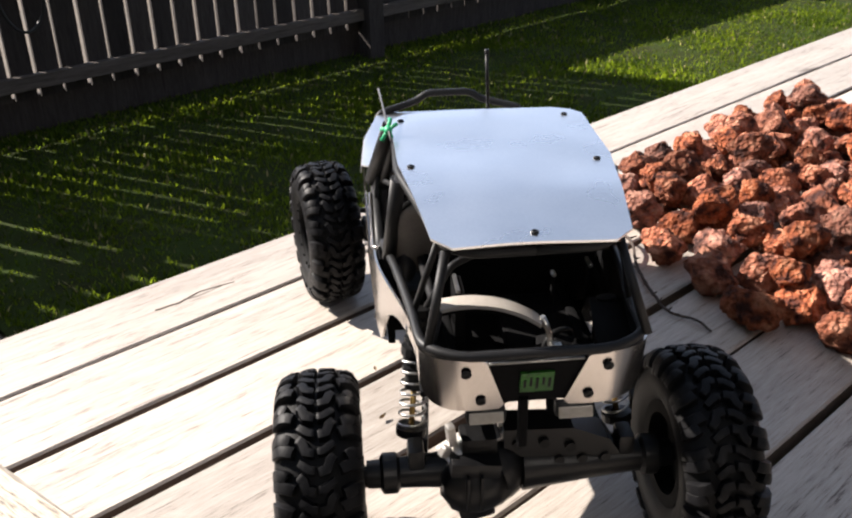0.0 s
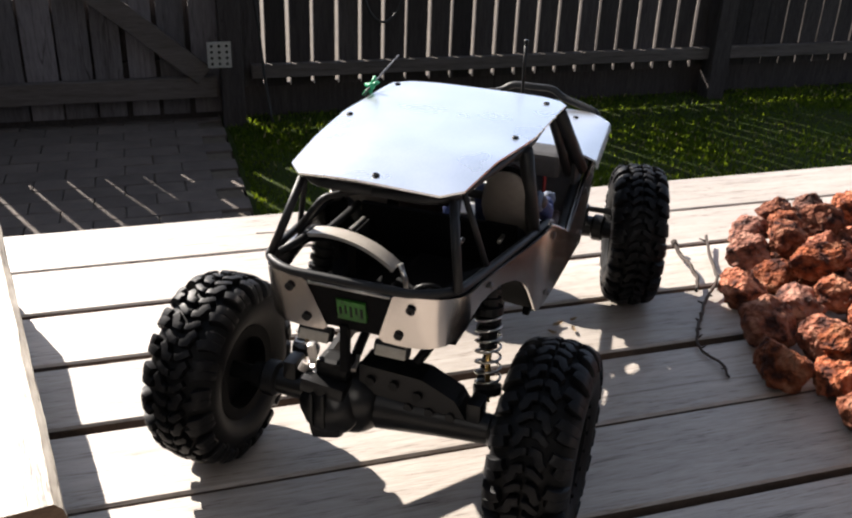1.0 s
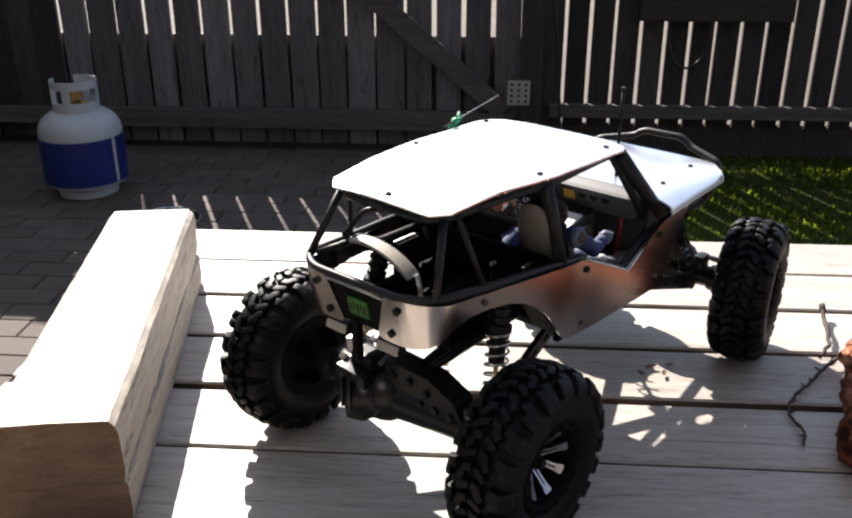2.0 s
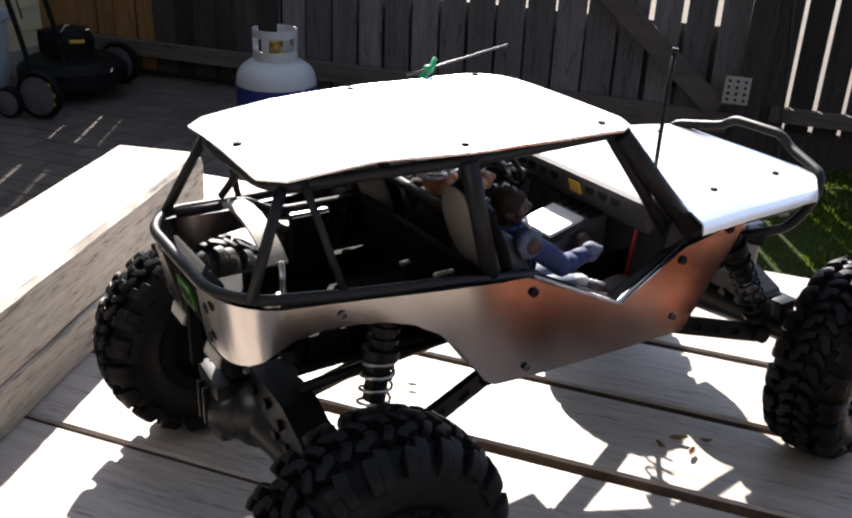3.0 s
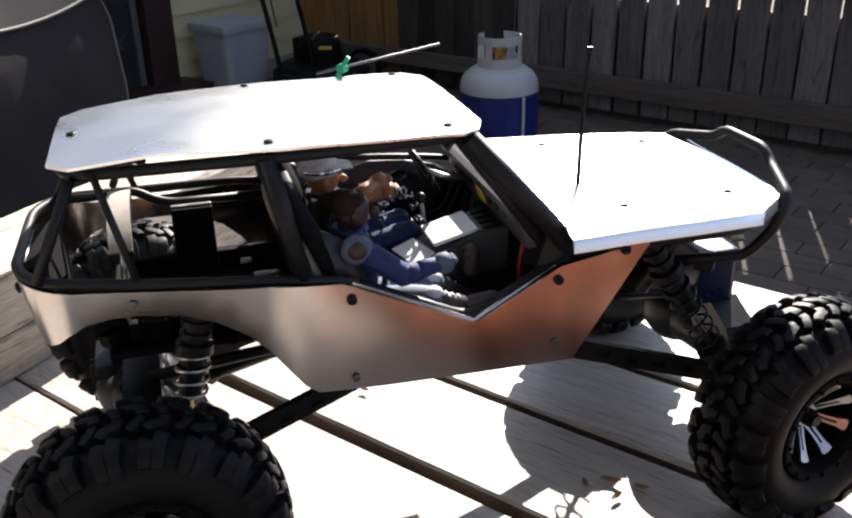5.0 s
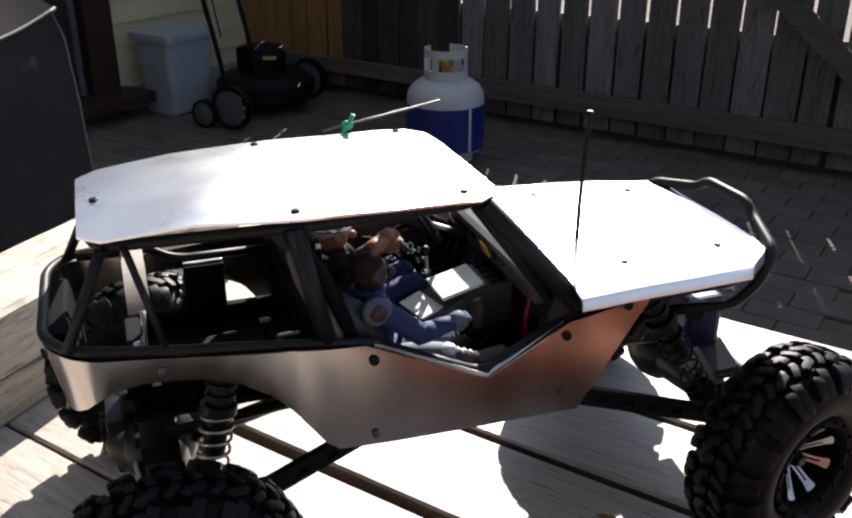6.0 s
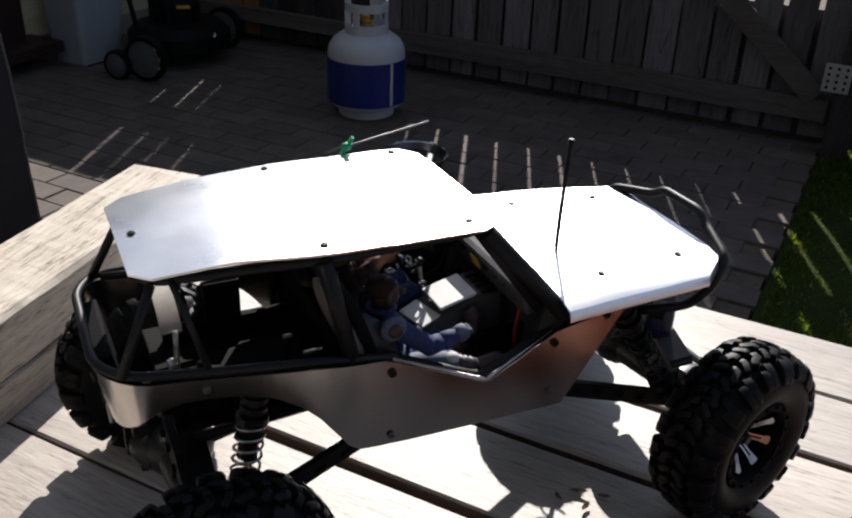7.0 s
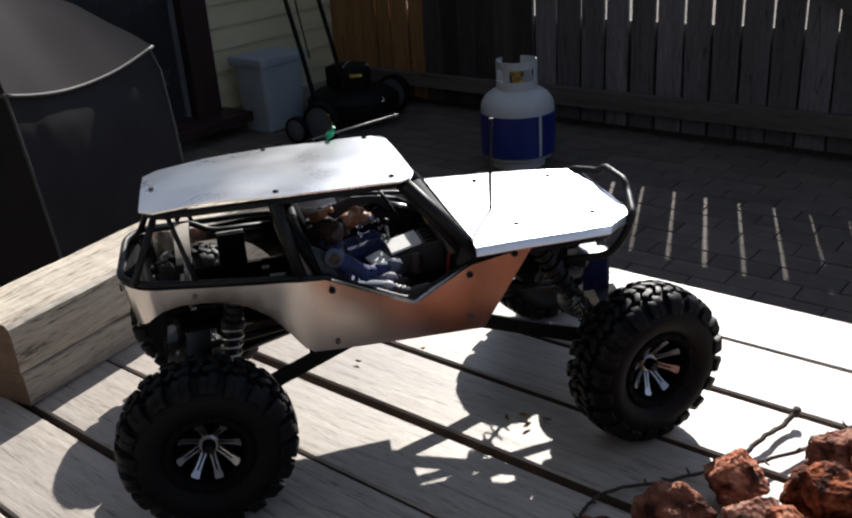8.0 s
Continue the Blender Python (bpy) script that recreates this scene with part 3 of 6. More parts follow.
# the square timber along the deck's end
TIMBER = pose(0.0, 0.0, 0.0, 0, 0, 10.2)
tim = thing("timber", "weathered square wooden timber lying on the deck edge", "timber", at=Matrix.Translation((-0.0395, -0.0285, 0)) @ TIMBER)
L0, L1, W, H = -0.265, 0.145, 0.090, 0.087
for name_, lo, hi, ins in (("lower_half", 0.0, 0.0345, 0.0), ("upper_half", 0.0350, H, 0.0014)):
    bm = bmesh.new()
    rows = []
    for i in range(49):
        yy = L0 + (L1 - L0) * i / 48 + (0.002 * noise.noise((lo * 70, 2, i)) if i in (0, 48) else 0)
        row_ = []
        c = 0.0045 if hi == H else 0.0015
        w0 = W / 2 - ins
        # worn arrises: each corner wanders on its own
        for k, (px_, pz_) in enumerate(((-w0, lo), (w0, lo + 0.0012), (w0 + 0.0008, lo + 0.010), (w0 + 0.0004, hi - 0.012), (w0, hi - c), (w0 - c, hi), (0.0, hi), (-w0 + c, hi), (-w0, hi - c))):
            wander = 0.0011 * noise.noise((yy * 17, k * 5.1, lo * 40)) + 0.0006 * noise.noise((yy * 70, k * 3.3, lo * 40))
            deep = -0.0016 * max(0.0, noise.noise((yy * 9, k * 7.7, 4.0 + lo)) - 0.25) if k in (4, 5) else 0.0
            row_.append(bm.verts.new((px_ + (wander + deep * 2 if k not in (6,) else 0), yy, pz_ + (wander if k in (5, 6, 7) else 0) + deep * 2)))
        rows.append(row_)
    for r0, r1 in zip(rows, rows[1:]):
        for k in range(9):
            bm.faces.new((r0[k], r0[(k + 1) % 9], r1[(k + 1) % 9], r1[k]))
    bm.faces.new(rows[0]).material_index = 1
    bm.faces.new(rows[-1][::-1]).material_index = 1
    part(name_, bm, [DECK_END, END_GRAIN], tim)

# ---- fence and gate ----
fence = thing("fence", "old grey wooden picket fence with narrow gaps", "fence", kind="structure")
F_TOP = 0.47
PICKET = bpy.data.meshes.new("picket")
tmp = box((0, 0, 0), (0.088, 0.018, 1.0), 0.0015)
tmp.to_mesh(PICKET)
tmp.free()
PICKET.materials.append(SHADED_FENCE_WOOD)
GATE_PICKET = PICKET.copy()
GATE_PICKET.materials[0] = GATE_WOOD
x = 0.56
k = 0
while x < 8.0:
    top_z = F_TOP if x < 2.84 else -0.10
    h = top_z - GROUND - 0.14 + 0.012 * rnd.random()
    w = (1.018 if x < 2.84 else 1.10) + 0.08 * (rnd.random() - 0.5)
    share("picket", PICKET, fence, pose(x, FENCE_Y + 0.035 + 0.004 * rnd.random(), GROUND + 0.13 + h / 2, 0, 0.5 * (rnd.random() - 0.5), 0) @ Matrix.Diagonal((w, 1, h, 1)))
    x += 0.1035 + 0.003 * (rnd.random() - 0.5)
for cx, wd, z in ((1.655, 2.20, -0.545), (1.655, 2.20, 0.16), (5.4, 5.10, -0.545), (5.4, 5.10, -0.17)):
    part("rail", box((cx, FENCE_Y - 0.003, z), (wd, 0.040, 0.055), 0.003), RAIL_WOOD, fence)
# added board that keeps the sunlit ground out of the gaps below the rail
part("kickboard", box((4.26, FENCE_Y + 0.075, GROUND + 0.05), (7.5, 0.020, 0.17), 0.003), SHADED_FENCE_WOOD, fence)
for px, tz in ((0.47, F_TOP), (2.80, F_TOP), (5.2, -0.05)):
    part("post", box((px, FENCE_Y - 0.02, (tz + GROUND) / 2 - 0.05), (0.092, 0.092, tz - GROUND + 0.10), 0.004), SHADED_FENCE_WOOD, fence)

part("nailed_board", box((1.215, FENCE_Y - 0.034, 0.005), (0.62, 0.020, 0.325), 0.003), DARK_BOARD, fence, "dark brown board nailed across the pickets")

gate = thing("gate", "closed grey wooden gate with diagonal brace", "gate", kind="structure")
x = -1.655
while x < 0.40:
    h = F_TOP - GROUND - 0.03 + 0.015 * rnd.random()
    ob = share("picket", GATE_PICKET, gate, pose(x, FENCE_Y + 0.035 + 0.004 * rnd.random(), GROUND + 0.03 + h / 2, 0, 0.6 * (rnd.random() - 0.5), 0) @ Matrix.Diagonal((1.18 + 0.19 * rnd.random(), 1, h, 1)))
    x += 0.1265
part("bottom_rail", box((-0.62, FENCE_Y - 0.006, -0.60), (2.06, 0.040, 0.085), 0.003), RAIL_WOOD, gate)
part("top_rail", box((-0.62, FENCE_Y - 0.006, 0.16), (2.06, 0.040, 0.085), 0.003), RAIL_WOOD, gate)
# the same added dark backing behind the gate's foot
part("kickboard", box((-0.62, FENCE_Y + 0.058, GROUND + 0.125), (2.06, 0.018, 0.25), 0.003), SHADED_FENCE_WOOD, gate)
d0, d1 = Vector((-0.52, FENCE_Y - 0.03, 0.20)), Vector((0.36, FENCE_Y - 0.03, -0.55))
mid, dv = (d0 + d1) / 2, d1 - d0
part("brace", box(mid, (dv.length, 0.018, 0.085), 0.003, pose(0, 0, 0, 0, math.degrees(math.atan2(-dv.z, dv.x)), 0)), RAIL_WOOD, gate)
hp = part("hinge_plate", box((0.42, FENCE_Y - 0.071, -0.456), (0.095, 0.006, 0.105), 0.001), GALV, gate, "galvanised hinge plate")
bm = bmesh.new()
for ix in range(3):
    for iz in range(4):
        add_lathe(bm, [(0.006, -0.0055), (0.006, -0.0025)], "y", 10, (0.42 - 0.03 + 0.03 * ix, FENCE_Y - 0.071, -0.456 - 0.036 + 0.024 * iz))
part("bolt", bm, BLACK, hp)

end_panel = thing("trellis_panel", "board fence panel in the corner, golden boards standing for dry reed", "fence panel", kind="structure")
x = -2.9
while x < -1.64:
    h = F_TOP - GROUND - 0.05
    # plain boards here replace dry reed, its sunlit gold put into their colour
    golden = x < -2.3
    ob = share("board", PICKET, end_panel, pose(x, FENCE_Y + 0.03 + 0.012 * rnd.random(), GROUND + 0.04 + h / 2, 0, 1.2 * (rnd.random() - 0.5), 0) @ Matrix.Diagonal((1.05 if abs(x + 2.561) < 0.02 or abs(x + 2.335) < 0.02 else 1.265 + 0.03 * rnd.random(), 1, h, 1)))
    if golden:
        ob.data = PICKET.copy()
        ob.data.materials.clear()
        ob.data.materials.append(GOLDEN_WOOD)
    x += 0.113
part("rail", box((-2.29, FENCE_Y - 0.003, -0.60), (1.26, 0.040, 0.07), 0.003), RAIL_WOOD, end_panel)
part("back_board", box((-2.29, FENCE_Y + 0.066, 0.09), (1.26, 0.018, 0.20), 0.003), SHADED_FENCE_WOOD, end_panel)

low_wall = part("low_wall", box((-1.25, FENCE_Y + 0.105, (GROUND - 0.262) / 2), (3.4, 0.05, -0.235 - GROUND)), SHADED_FENCE_WOOD)
tagged(low_wall, "dark low boarded edging behind the gate", "wall", kind="structure")

cable = part("cable", tube(smooth_path([(0.555, FENCE_Y - 0.03, 0.35), (0.55, FENCE_Y - 0.035, 0.0), (0.585, FENCE_Y - 0.04, -0.35), (0.60, FENCE_Y - 0.06, -0.56), (0.62, FENCE_Y - 0.1, GROUND + 0.004)]), 0.006), CABLE)
tagged(cable, "black cable running down the fence", "cable")
loop = []
for i in range(25):
    a = 2 * math.pi * i / 24 + math.pi / 2
    loop.append((1.115 + 0.085 * math.cos(a), FENCE_Y - 0.035 - 0.004 * math.cos(a * 3), -0.20 + 0.15 * math.sin(a)))
tagged(part("wire_loop", tube(loop, 0.006), CABLE), "black wire loop hung on the fence", "wire")
tagged(part("fence_nail", tube([(1.115, FENCE_Y + 0.03, -0.045), (1.115, FENCE_Y - 0.045, -0.045)], 0.004), STEEL), "steel nail holding the wire loop", "nail")

# ---- house corner ----
WALL_X = -2.95
house = thing("house", "house wall with cream lap siding and dark red trim", "house")
part("wall", box((WALL_X - 0.09, 2.72, 0.55), (0.12, 0.96, 2.72)), SIDING, house)
lap = bpy.data.meshes.new("siding_board")
tmp = bmesh.new()
add_prism(tmp, [(0, -0.45, 0.118), (0.004, -0.45, 0.118), (0.016, -0.45, 0.0), (0, -0.45, 0.0)], (0, 0.90, 0))
bmesh.ops.recalc_face_normals(tmp, faces=tmp.faces)
tmp.to_mesh(lap)
tmp.free()
lap.materials.append(SIDING)
for i in range(21):
    share("siding_board", lap, house, pose(WALL_X - 0.03, 2.72, GROUND + 0.07 + 0.112 * i))
part("foundation", box((WALL_X - 0.05, 2.72, GROUND + 0.03), (0.10, 0.96, 0.14)), STUCCO, house)
part("corner_trim", box((WALL_X - 0.01, 3.19, 0.55), (0.05, 0.05, 2.6), 0.003), SIDING, house)
door = part("door_frame", box((WALL_X - 0.02, 2.185, 0.35), (0.10, 0.15, 2.2), 0.004), TRIM_RED, house, "dark brown-red door casing")
part("sill", box((WALL_X + 0.06, 1.95, GROUND + 0.09), (0.26, 0.75, 0.05), 0.006), TRIM_RED, house)
part("door_leaf", box((WALL_X - 0.06, 1.65, 0.33), (0.045, 0.92, 2.1), 0.003), DARK_PANE, house, "dark glazed door leaf")
part("door_stop", box((WALL_X - 0.035, 2.09, 0.33), (0.03, 0.03, 2.1), 0.003), MOWER_GREY, house)
part("wall_beyond", box((WALL_X - 0.09, -0.6, 0.55), (0.12, 3.56, 2.72)), SIDING, house)
part("eave", box((WALL_X - 0.35, 0.7, 2.05), (0.95, 5.4, 0.12)), TRIM_RED, house)

# added unseen wall that closes the deck behind and blocks low sky light
part("deck_side_wall", box((0.2, -1.97, 1.66), (6.4, 0.12, 4.98)), DARK_PANE, house, "added plain dark wall, unseen, that blocks low sky light")

# ---- things on the patio ----
bin_ = thing("waste_bin", "pale grey-blue plastic waste bin with a lid", "bin", at=pose(-2.765, 2.47, GROUND))
bm = bmesh.new()
prev = None
for i, (z, sx, sy) in enumerate(((0.004, 0.20, 0.245), (0.06, 0.205, 0.25), (0.30, 0.235, 0.285), (0.335, 0.24, 0.29))):
    ring = []
    for k in range(32):
        a = 2 * math.pi * k / 32
        ca, sa = math.cos(a), math.sin(a)
        e = 0.22
        ring.append(bm.verts.new((sx / 2 * math.copysign(abs(ca) ** e, ca), sy / 2 * math.copysign(abs(sa) ** e, sa), z)))
    if prev:
        for k in range(32):
            bm.faces.new((prev[k], prev[(k + 1) % 32], ring[(k + 1) % 32], ring[k]))
    else:
        bm.faces.new(ring)
    prev = ring
bm.faces.new(prev)
part("body", bm, BIN, bin_)
part("lid", box((0, 0, 0.358), (0.258, 0.312, 0.045), 0.014), BIN, bin_, "slightly domed lid")
part("foot", box((0.08, 0, 0.0), (0.05, 0.22, 0.012), 0.003), MOWER_BLACK, bin_)

tank = thing("propane_tank", "white propane tank with a dark blue sleeve", "gas tank", at=pose(-1.278, 2.525, GROUND, 0, 0, 52))
prof = [(0.0005, 0.022), (0.10, 0.024), (0.145, 0.045), (0.155, 0.075), (0.155, 0.245), (0.150, 0.275), (0.135, 0.300), (0.105, 0.322), (0.06, 0.335), (0.0005, 0.338)]
part("body", add_lathe(bmesh.new(), prof, "z", 40), TANK_WHITE, tank, smooth=True)
part("sleeve", add_lathe(bmesh.new(), [(0.1575, 0.06), (0.1575, 0.235), (0.1562, 0.235), (0.1562, 0.06)], "z", 40, closed=True), TANK_BLUE, tank, "dark blue printed sleeve", smooth=False)
part("label", box((0.045, -0.152, 0.15), (0.010, 0.012, 0.168)), TANK_WHITE, tank, "narrow white print on the sleeve")
part("foot_ring", add_lathe(bmesh.new(), [(0.105, 0.0), (0.112, 0.0), (0.112, 0.035), (0.105, 0.035)], "z", 32, closed=True), TANK_WHITE, tank)
bm = bmesh.new()
for a0, a1, z0, z1 in ((-150, 150, 0.325, 0.365), (-150, 150, 0.415, 0.445), (-150, -115, 0.36, 0.42), (-60, -40, 0.36, 0.42), (40, 60, 0.36, 0.42), (115, 150, 0.36, 0.42)):
    st = max(2, int((a1 - a0) / 10))
    rows = []
    for i in range(st + 1):
        a = radians(a0 + (a1 - a0) * i / st - 90)
        rows.append([bm.verts.new((r * math.cos(a), r * math.sin(a), z)) for r, z in ((0.080, z0), (0.086, z0), (0.086, z1), (0.080, z1))])
    for p, q in zip(rows, rows[1:]):
        for k in range(4):
            bm.faces.new((p[k], p[(k + 1) % 4], q[(k + 1) % 4], q[k]))
    bm.faces.new(rows[0])
    bm.faces.new(rows[-1][::-1])
part("collar", bm, TANK_WHITE, tank, "white handle collar with cut-outs")
bm = add_lathe(bmesh.new(), [(0.02, 0.335), (0.02, 0.375), (0.03, 0.378), (0.03, 0.395), (0.01, 0.40)], "z", 16)
add_box(bm, (0, -0.035, 0.36), (0.022, 0.05, 0.022), 0.003)
part("valve", bm, BRASS, tank, "brass valve")

mower = thing("lawn_mower", "black lawn mower with grey wheels and tall handle", "mower", at=pose(-2.365, 2.475, GROUND, 0, 0, 8))
bm = add_lathe(bmesh.new(), [(0.20, 0.07), (0.235, 0.075), (0.235, 0.14), (0.19, 0.175), (0.10, 0.185)], "z", 32, (-0.02, 0.24, 0))
part("cutting_deck", bm, MOWER_BLACK, mower, "black steel cutting deck")
bm = add_lathe(bmesh.new(), [(0.10, 0.18), (0.105, 0.26), (0.09, 0.30), (0.03, 0.315)], "z", 24, (-0.02, 0.24, 0))
add_box(bm, (-0.10, 0.24, 0.24), (0.10, 0.09, 0.10), 0.01)
part("engine", bm, MOWER_BLACK, mower)
part("engine_label", box((0.06, 0.170, 0.262), (0.060, 0.012, 0.014), 0.003, pose(0, 0, 0, 0, 0, 30)), YELLOW, mower, "yellow label on the engine")


def mower_wheel(c, r):
    w = part("wheel", add_lathe(bmesh.new(), [(r * 0.8, -0.02), (r * 0.97, -0.02), (r, -0.012), (r, 0.012), (r * 0.97, 0.02), (r * 0.8, 0.02)], "y", 28, closed=True), MOWER_BLACK, mower)
    w.matrix_basis = Matrix.Translation(c)
    part("disc", add_lathe(bmesh.new(), [(0.02, -0.024), (r * 0.82, -0.016), (r * 0.82, 0.016), (0.02, 0.024)], "y", 28), MOWER_GREY, w, "grey wheel disc")
    return w


mower_wheel((0.06, -0.14, 0.100), 0.100)
mower_wheel((0.06, 0.50, 0.100), 0.100)
mower_wheel((-0.07, -0.165, 0.065), 0.065)
mower_wheel((-0.17, 0.46, 0.075), 0.075)
for a in (-20, 8, 40):
    part("wheel_mark", box((0.06 + 0.083 * math.cos(radians(a)), -0.1635, 0.100 + 0.083 * math.sin(radians(a))), (0.006, 0.003, 0.016), 0.001, pose(0, 0, 0, 0, -a, 0)), YELLOW, mower, "short yellow mark on the wheel")
for yy in (-0.11, 0.13):
    part("handle_tube", tube(smooth_path([(0.02, yy, 0.14), (-0.02, yy, 0.35), (-0.10, yy - 0.01, 0.72), (-0.14, yy - 0.01, 0.98)]), 0.011), MOWER_BLACK, mower)
part("grip", tube([(-0.14, -0.12, 0.98), (-0.14, 0.12, 0.98)], 0.014), MOWER_BLACK, mower)
part("control_cord", tube(smooth_path([(0.0, -0.10, 0.40), (-0.05, -0.085, 0.6), (-0.06, -0.10, 0.75), (-0.12, -0.09, 0.95)]), 0.004), CABLE, mower)

bowl = thing("water_bowl", "shallow shiny steel water bowl on the patio", "bowl", at=pose(-0.795, 2.055, GROUND))
part("body", add_lathe(bmesh.new(), [(0.004, 0.006), (0.078, 0.006), (0.1080, 0.072), (0.1105, 0.072), (0.083, 0.0), (0.004, 0.0)], "z", 48), DARK_STEEL, bowl, smooth=True)
part("rim", add_lathe(bmesh.new(), [(0.1070, 0.0722), (0.1095, 0.0750), (0.1135, 0.0745), (0.1135, 0.0712), (0.1105, 0.0702)], "z", 48, closed=True), CHROME, bowl, "bright rolled rim", smooth=True)
part("water", add_lathe(bmesh.new(), [(0.0005, 0.050), (0.0970, 0.050), (0.0970, 0.0485), (0.0005, 0.0485)], "z", 48, closed=True), DARK_PANE, bowl, "dark still water")

# the covered grill: a soft box with pale seams
grill = thing("grill_cover", "dark grey fabric cover over a barbecue grill", "grill", at=pose(-0.6801, 0.1133, GROUND, 0, 0, -69.0))
# local x runs from the far front corner back along the face, y points away from the yard
GL, GD, GH = 0.43, 0.55, 0.89
NZ, NK = 34, 28
bm = bmesh.new()
rows = []
for i in range(NZ + 1):
    z = 0.02 + (GH - 0.02) * i / NZ
    u = 1 - z / GH
    fl = 0.007 * math.sin(math.pi * min(1.0, u / 0.55)) - 0.010 * u
    ring = []
    for (ax, ay), (bx, by) in zip(((0, 0), (-GL, 0), (-GL, -GD), (0, -GD)), ((-GL, 0), (-GL, -GD), (0, -GD), (0, 0))):
        for k in range(NK):
            t = k / NK
            px, py = ax + (bx - ax) * t, ay + (by - ay) * t
            sag = 0.030 * 4 * t * (1 - t) * (z / GH) ** 2
            # long soft folds that hang from the corners, and small creases
            fold = noise.noise(((px + py) * 11 + z * 5, (px - py) * 4, z * 3.5))
            wave = 0.006 * noise.noise((px * 6, py * 6, z * 3)) + 0.0065 * fold * min(1.0, 5 * t * (1 - t)) * min(1.0, u * 9)
            wave += 0.0022 * noise.noise((px * 34, py * 34, z * 27)) * min(1.0, u * 14)
            wave -= 0.010 * 4 * t * (1 - t) * math.exp(-u * 12)
            cx, cy = px + GL / 2, py + GD / 2
            d = max(1e-6, math.hypot(cx, cy))
            # the cloth hangs askew, dragged along the face
            ring.append(bm.verts.new((px - 0.11 * (GH - z) + cx / d * (wave + fl), py + cy / d * (wave + fl), z - sag)))
    rows.append(ring)
# the seam's lip stands a little proud of the cloth below it
lip = rows[NZ]
for k, v in enumerate(rows[NZ - 1]):
    v.co = lip[k].co + (v.co - lip[k].co) * 0.35
    v.co.x += (-GL / 2 - v.co.x) * 0.022
    v.co.y += (-GD / 2 - v.co.y) * 0.022
for f, dz in ((0.9, 0.030), (0.78, 0.061), (0.62, 0.100), (0.42, 0.132), (0.2, 0.15)):
    rows.append([bm.verts.new((-GL / 2 + (v.co.x + GL / 2) * f, -GD / 2 + (v.co.y + GD / 2) * f, v.co.z + (GH - v.co.z) * (1 - f) + dz + 0.012 * noise.noise((v.co.x * 7 * f, v.co.y * 7 * f, f * 2)))) for v in lip])
N4 = 4 * NK
for p, q in zip(rows, rows[1:]):
    for k in range(N4):
        bm.faces.new((p[k], p[(k + 1) % N4], q[(k + 1) % N4], q[k]))
bm.faces.new(rows[-1])
edge = [v.co.copy() for v in lip]
col = [rows[i][0].co.copy() for i in range(NZ + 1)]
col2 = [rows[i][NK].co.copy() for i in range(NZ + 1)]
part("cloth", bm, COVER, grill, smooth=True)
part("top_seam", tube(edge + [edge[0]], 0.0034, 6), PIPING, grill, "pale piped seam")
part("corner_seam", tube(col, 0.0034, 6), PIPING, grill, "pale piped seam")
part("corner_seam", tube(col2, 0.0034, 6), PIPING, grill, "pale piped seam")
# ---- the model car: local x to its right, y ahead from the rear axle, z up ----
CAR = pose(0.2407, -0.2104, 0.0, 0, 0, -37.0)
car = thing("model_rock_crawler", "radio-controlled rock crawler with bare aluminium body panels", "model car", at=CAR)
WHEELBASE, TYRE_R = 0.351, 0.067


def screw(parent, c, normal, r=0.0029, mat=None):
    bm = bmesh.new()
    add_lathe(bm, [(r, 0.0), (r * 0.97, 0.0007), (r * 0.75, 0.0011), (r * 0.4, 0.0011), (r * 0.35, 0.0005)], "z", 10)
    ob = part("screw", bm, mat or BLACK, parent)
    ob.matrix_basis = Matrix.Translation(c) @ Vector(normal).to_track_quat("Z", "Y").to_matrix().to_4x4()
    return ob


# wheels: chunky lugged tyres on silver spoked rims
CROWN = [(0.0, 0.0640), (0.006, 0.0638), (0.012, 0.0630), (0.0175, 0.0612), (0.0220, 0.0582), (0.0248, 0.0545), (0.0262, 0.0500), (0.0265, 0.0450)]
CROWN_S = [0.0]
for (xa, ra), (xb, rb_) in zip(CROWN, CROWN[1:]):
    CROWN_S.append(CROWN_S[-1] + math.hypot(xb - xa, rb_ - ra))


def crown(q):
    """Place and outward normal across the tyre, q metres from its middle."""
    q = min(max(q, 0.0), CROWN_S[-1] - 1e-6)
    for i in range(len(CROWN) - 1):
        if CROWN_S[i] <= q <= CROWN_S[i + 1]:
            t = (q - CROWN_S[i]) / (CROWN_S[i + 1] - CROWN_S[i])
            (xa, ra), (xb, rb2) = CROWN[i], CROWN[i + 1]
            dx, dr = xb - xa, rb2 - ra
            d = math.hypot(dx, dr)
            return xa + dx * t, ra + dr * t, -dr / d, dx / d
    return CROWN[-1] + (1.0, 0.0)


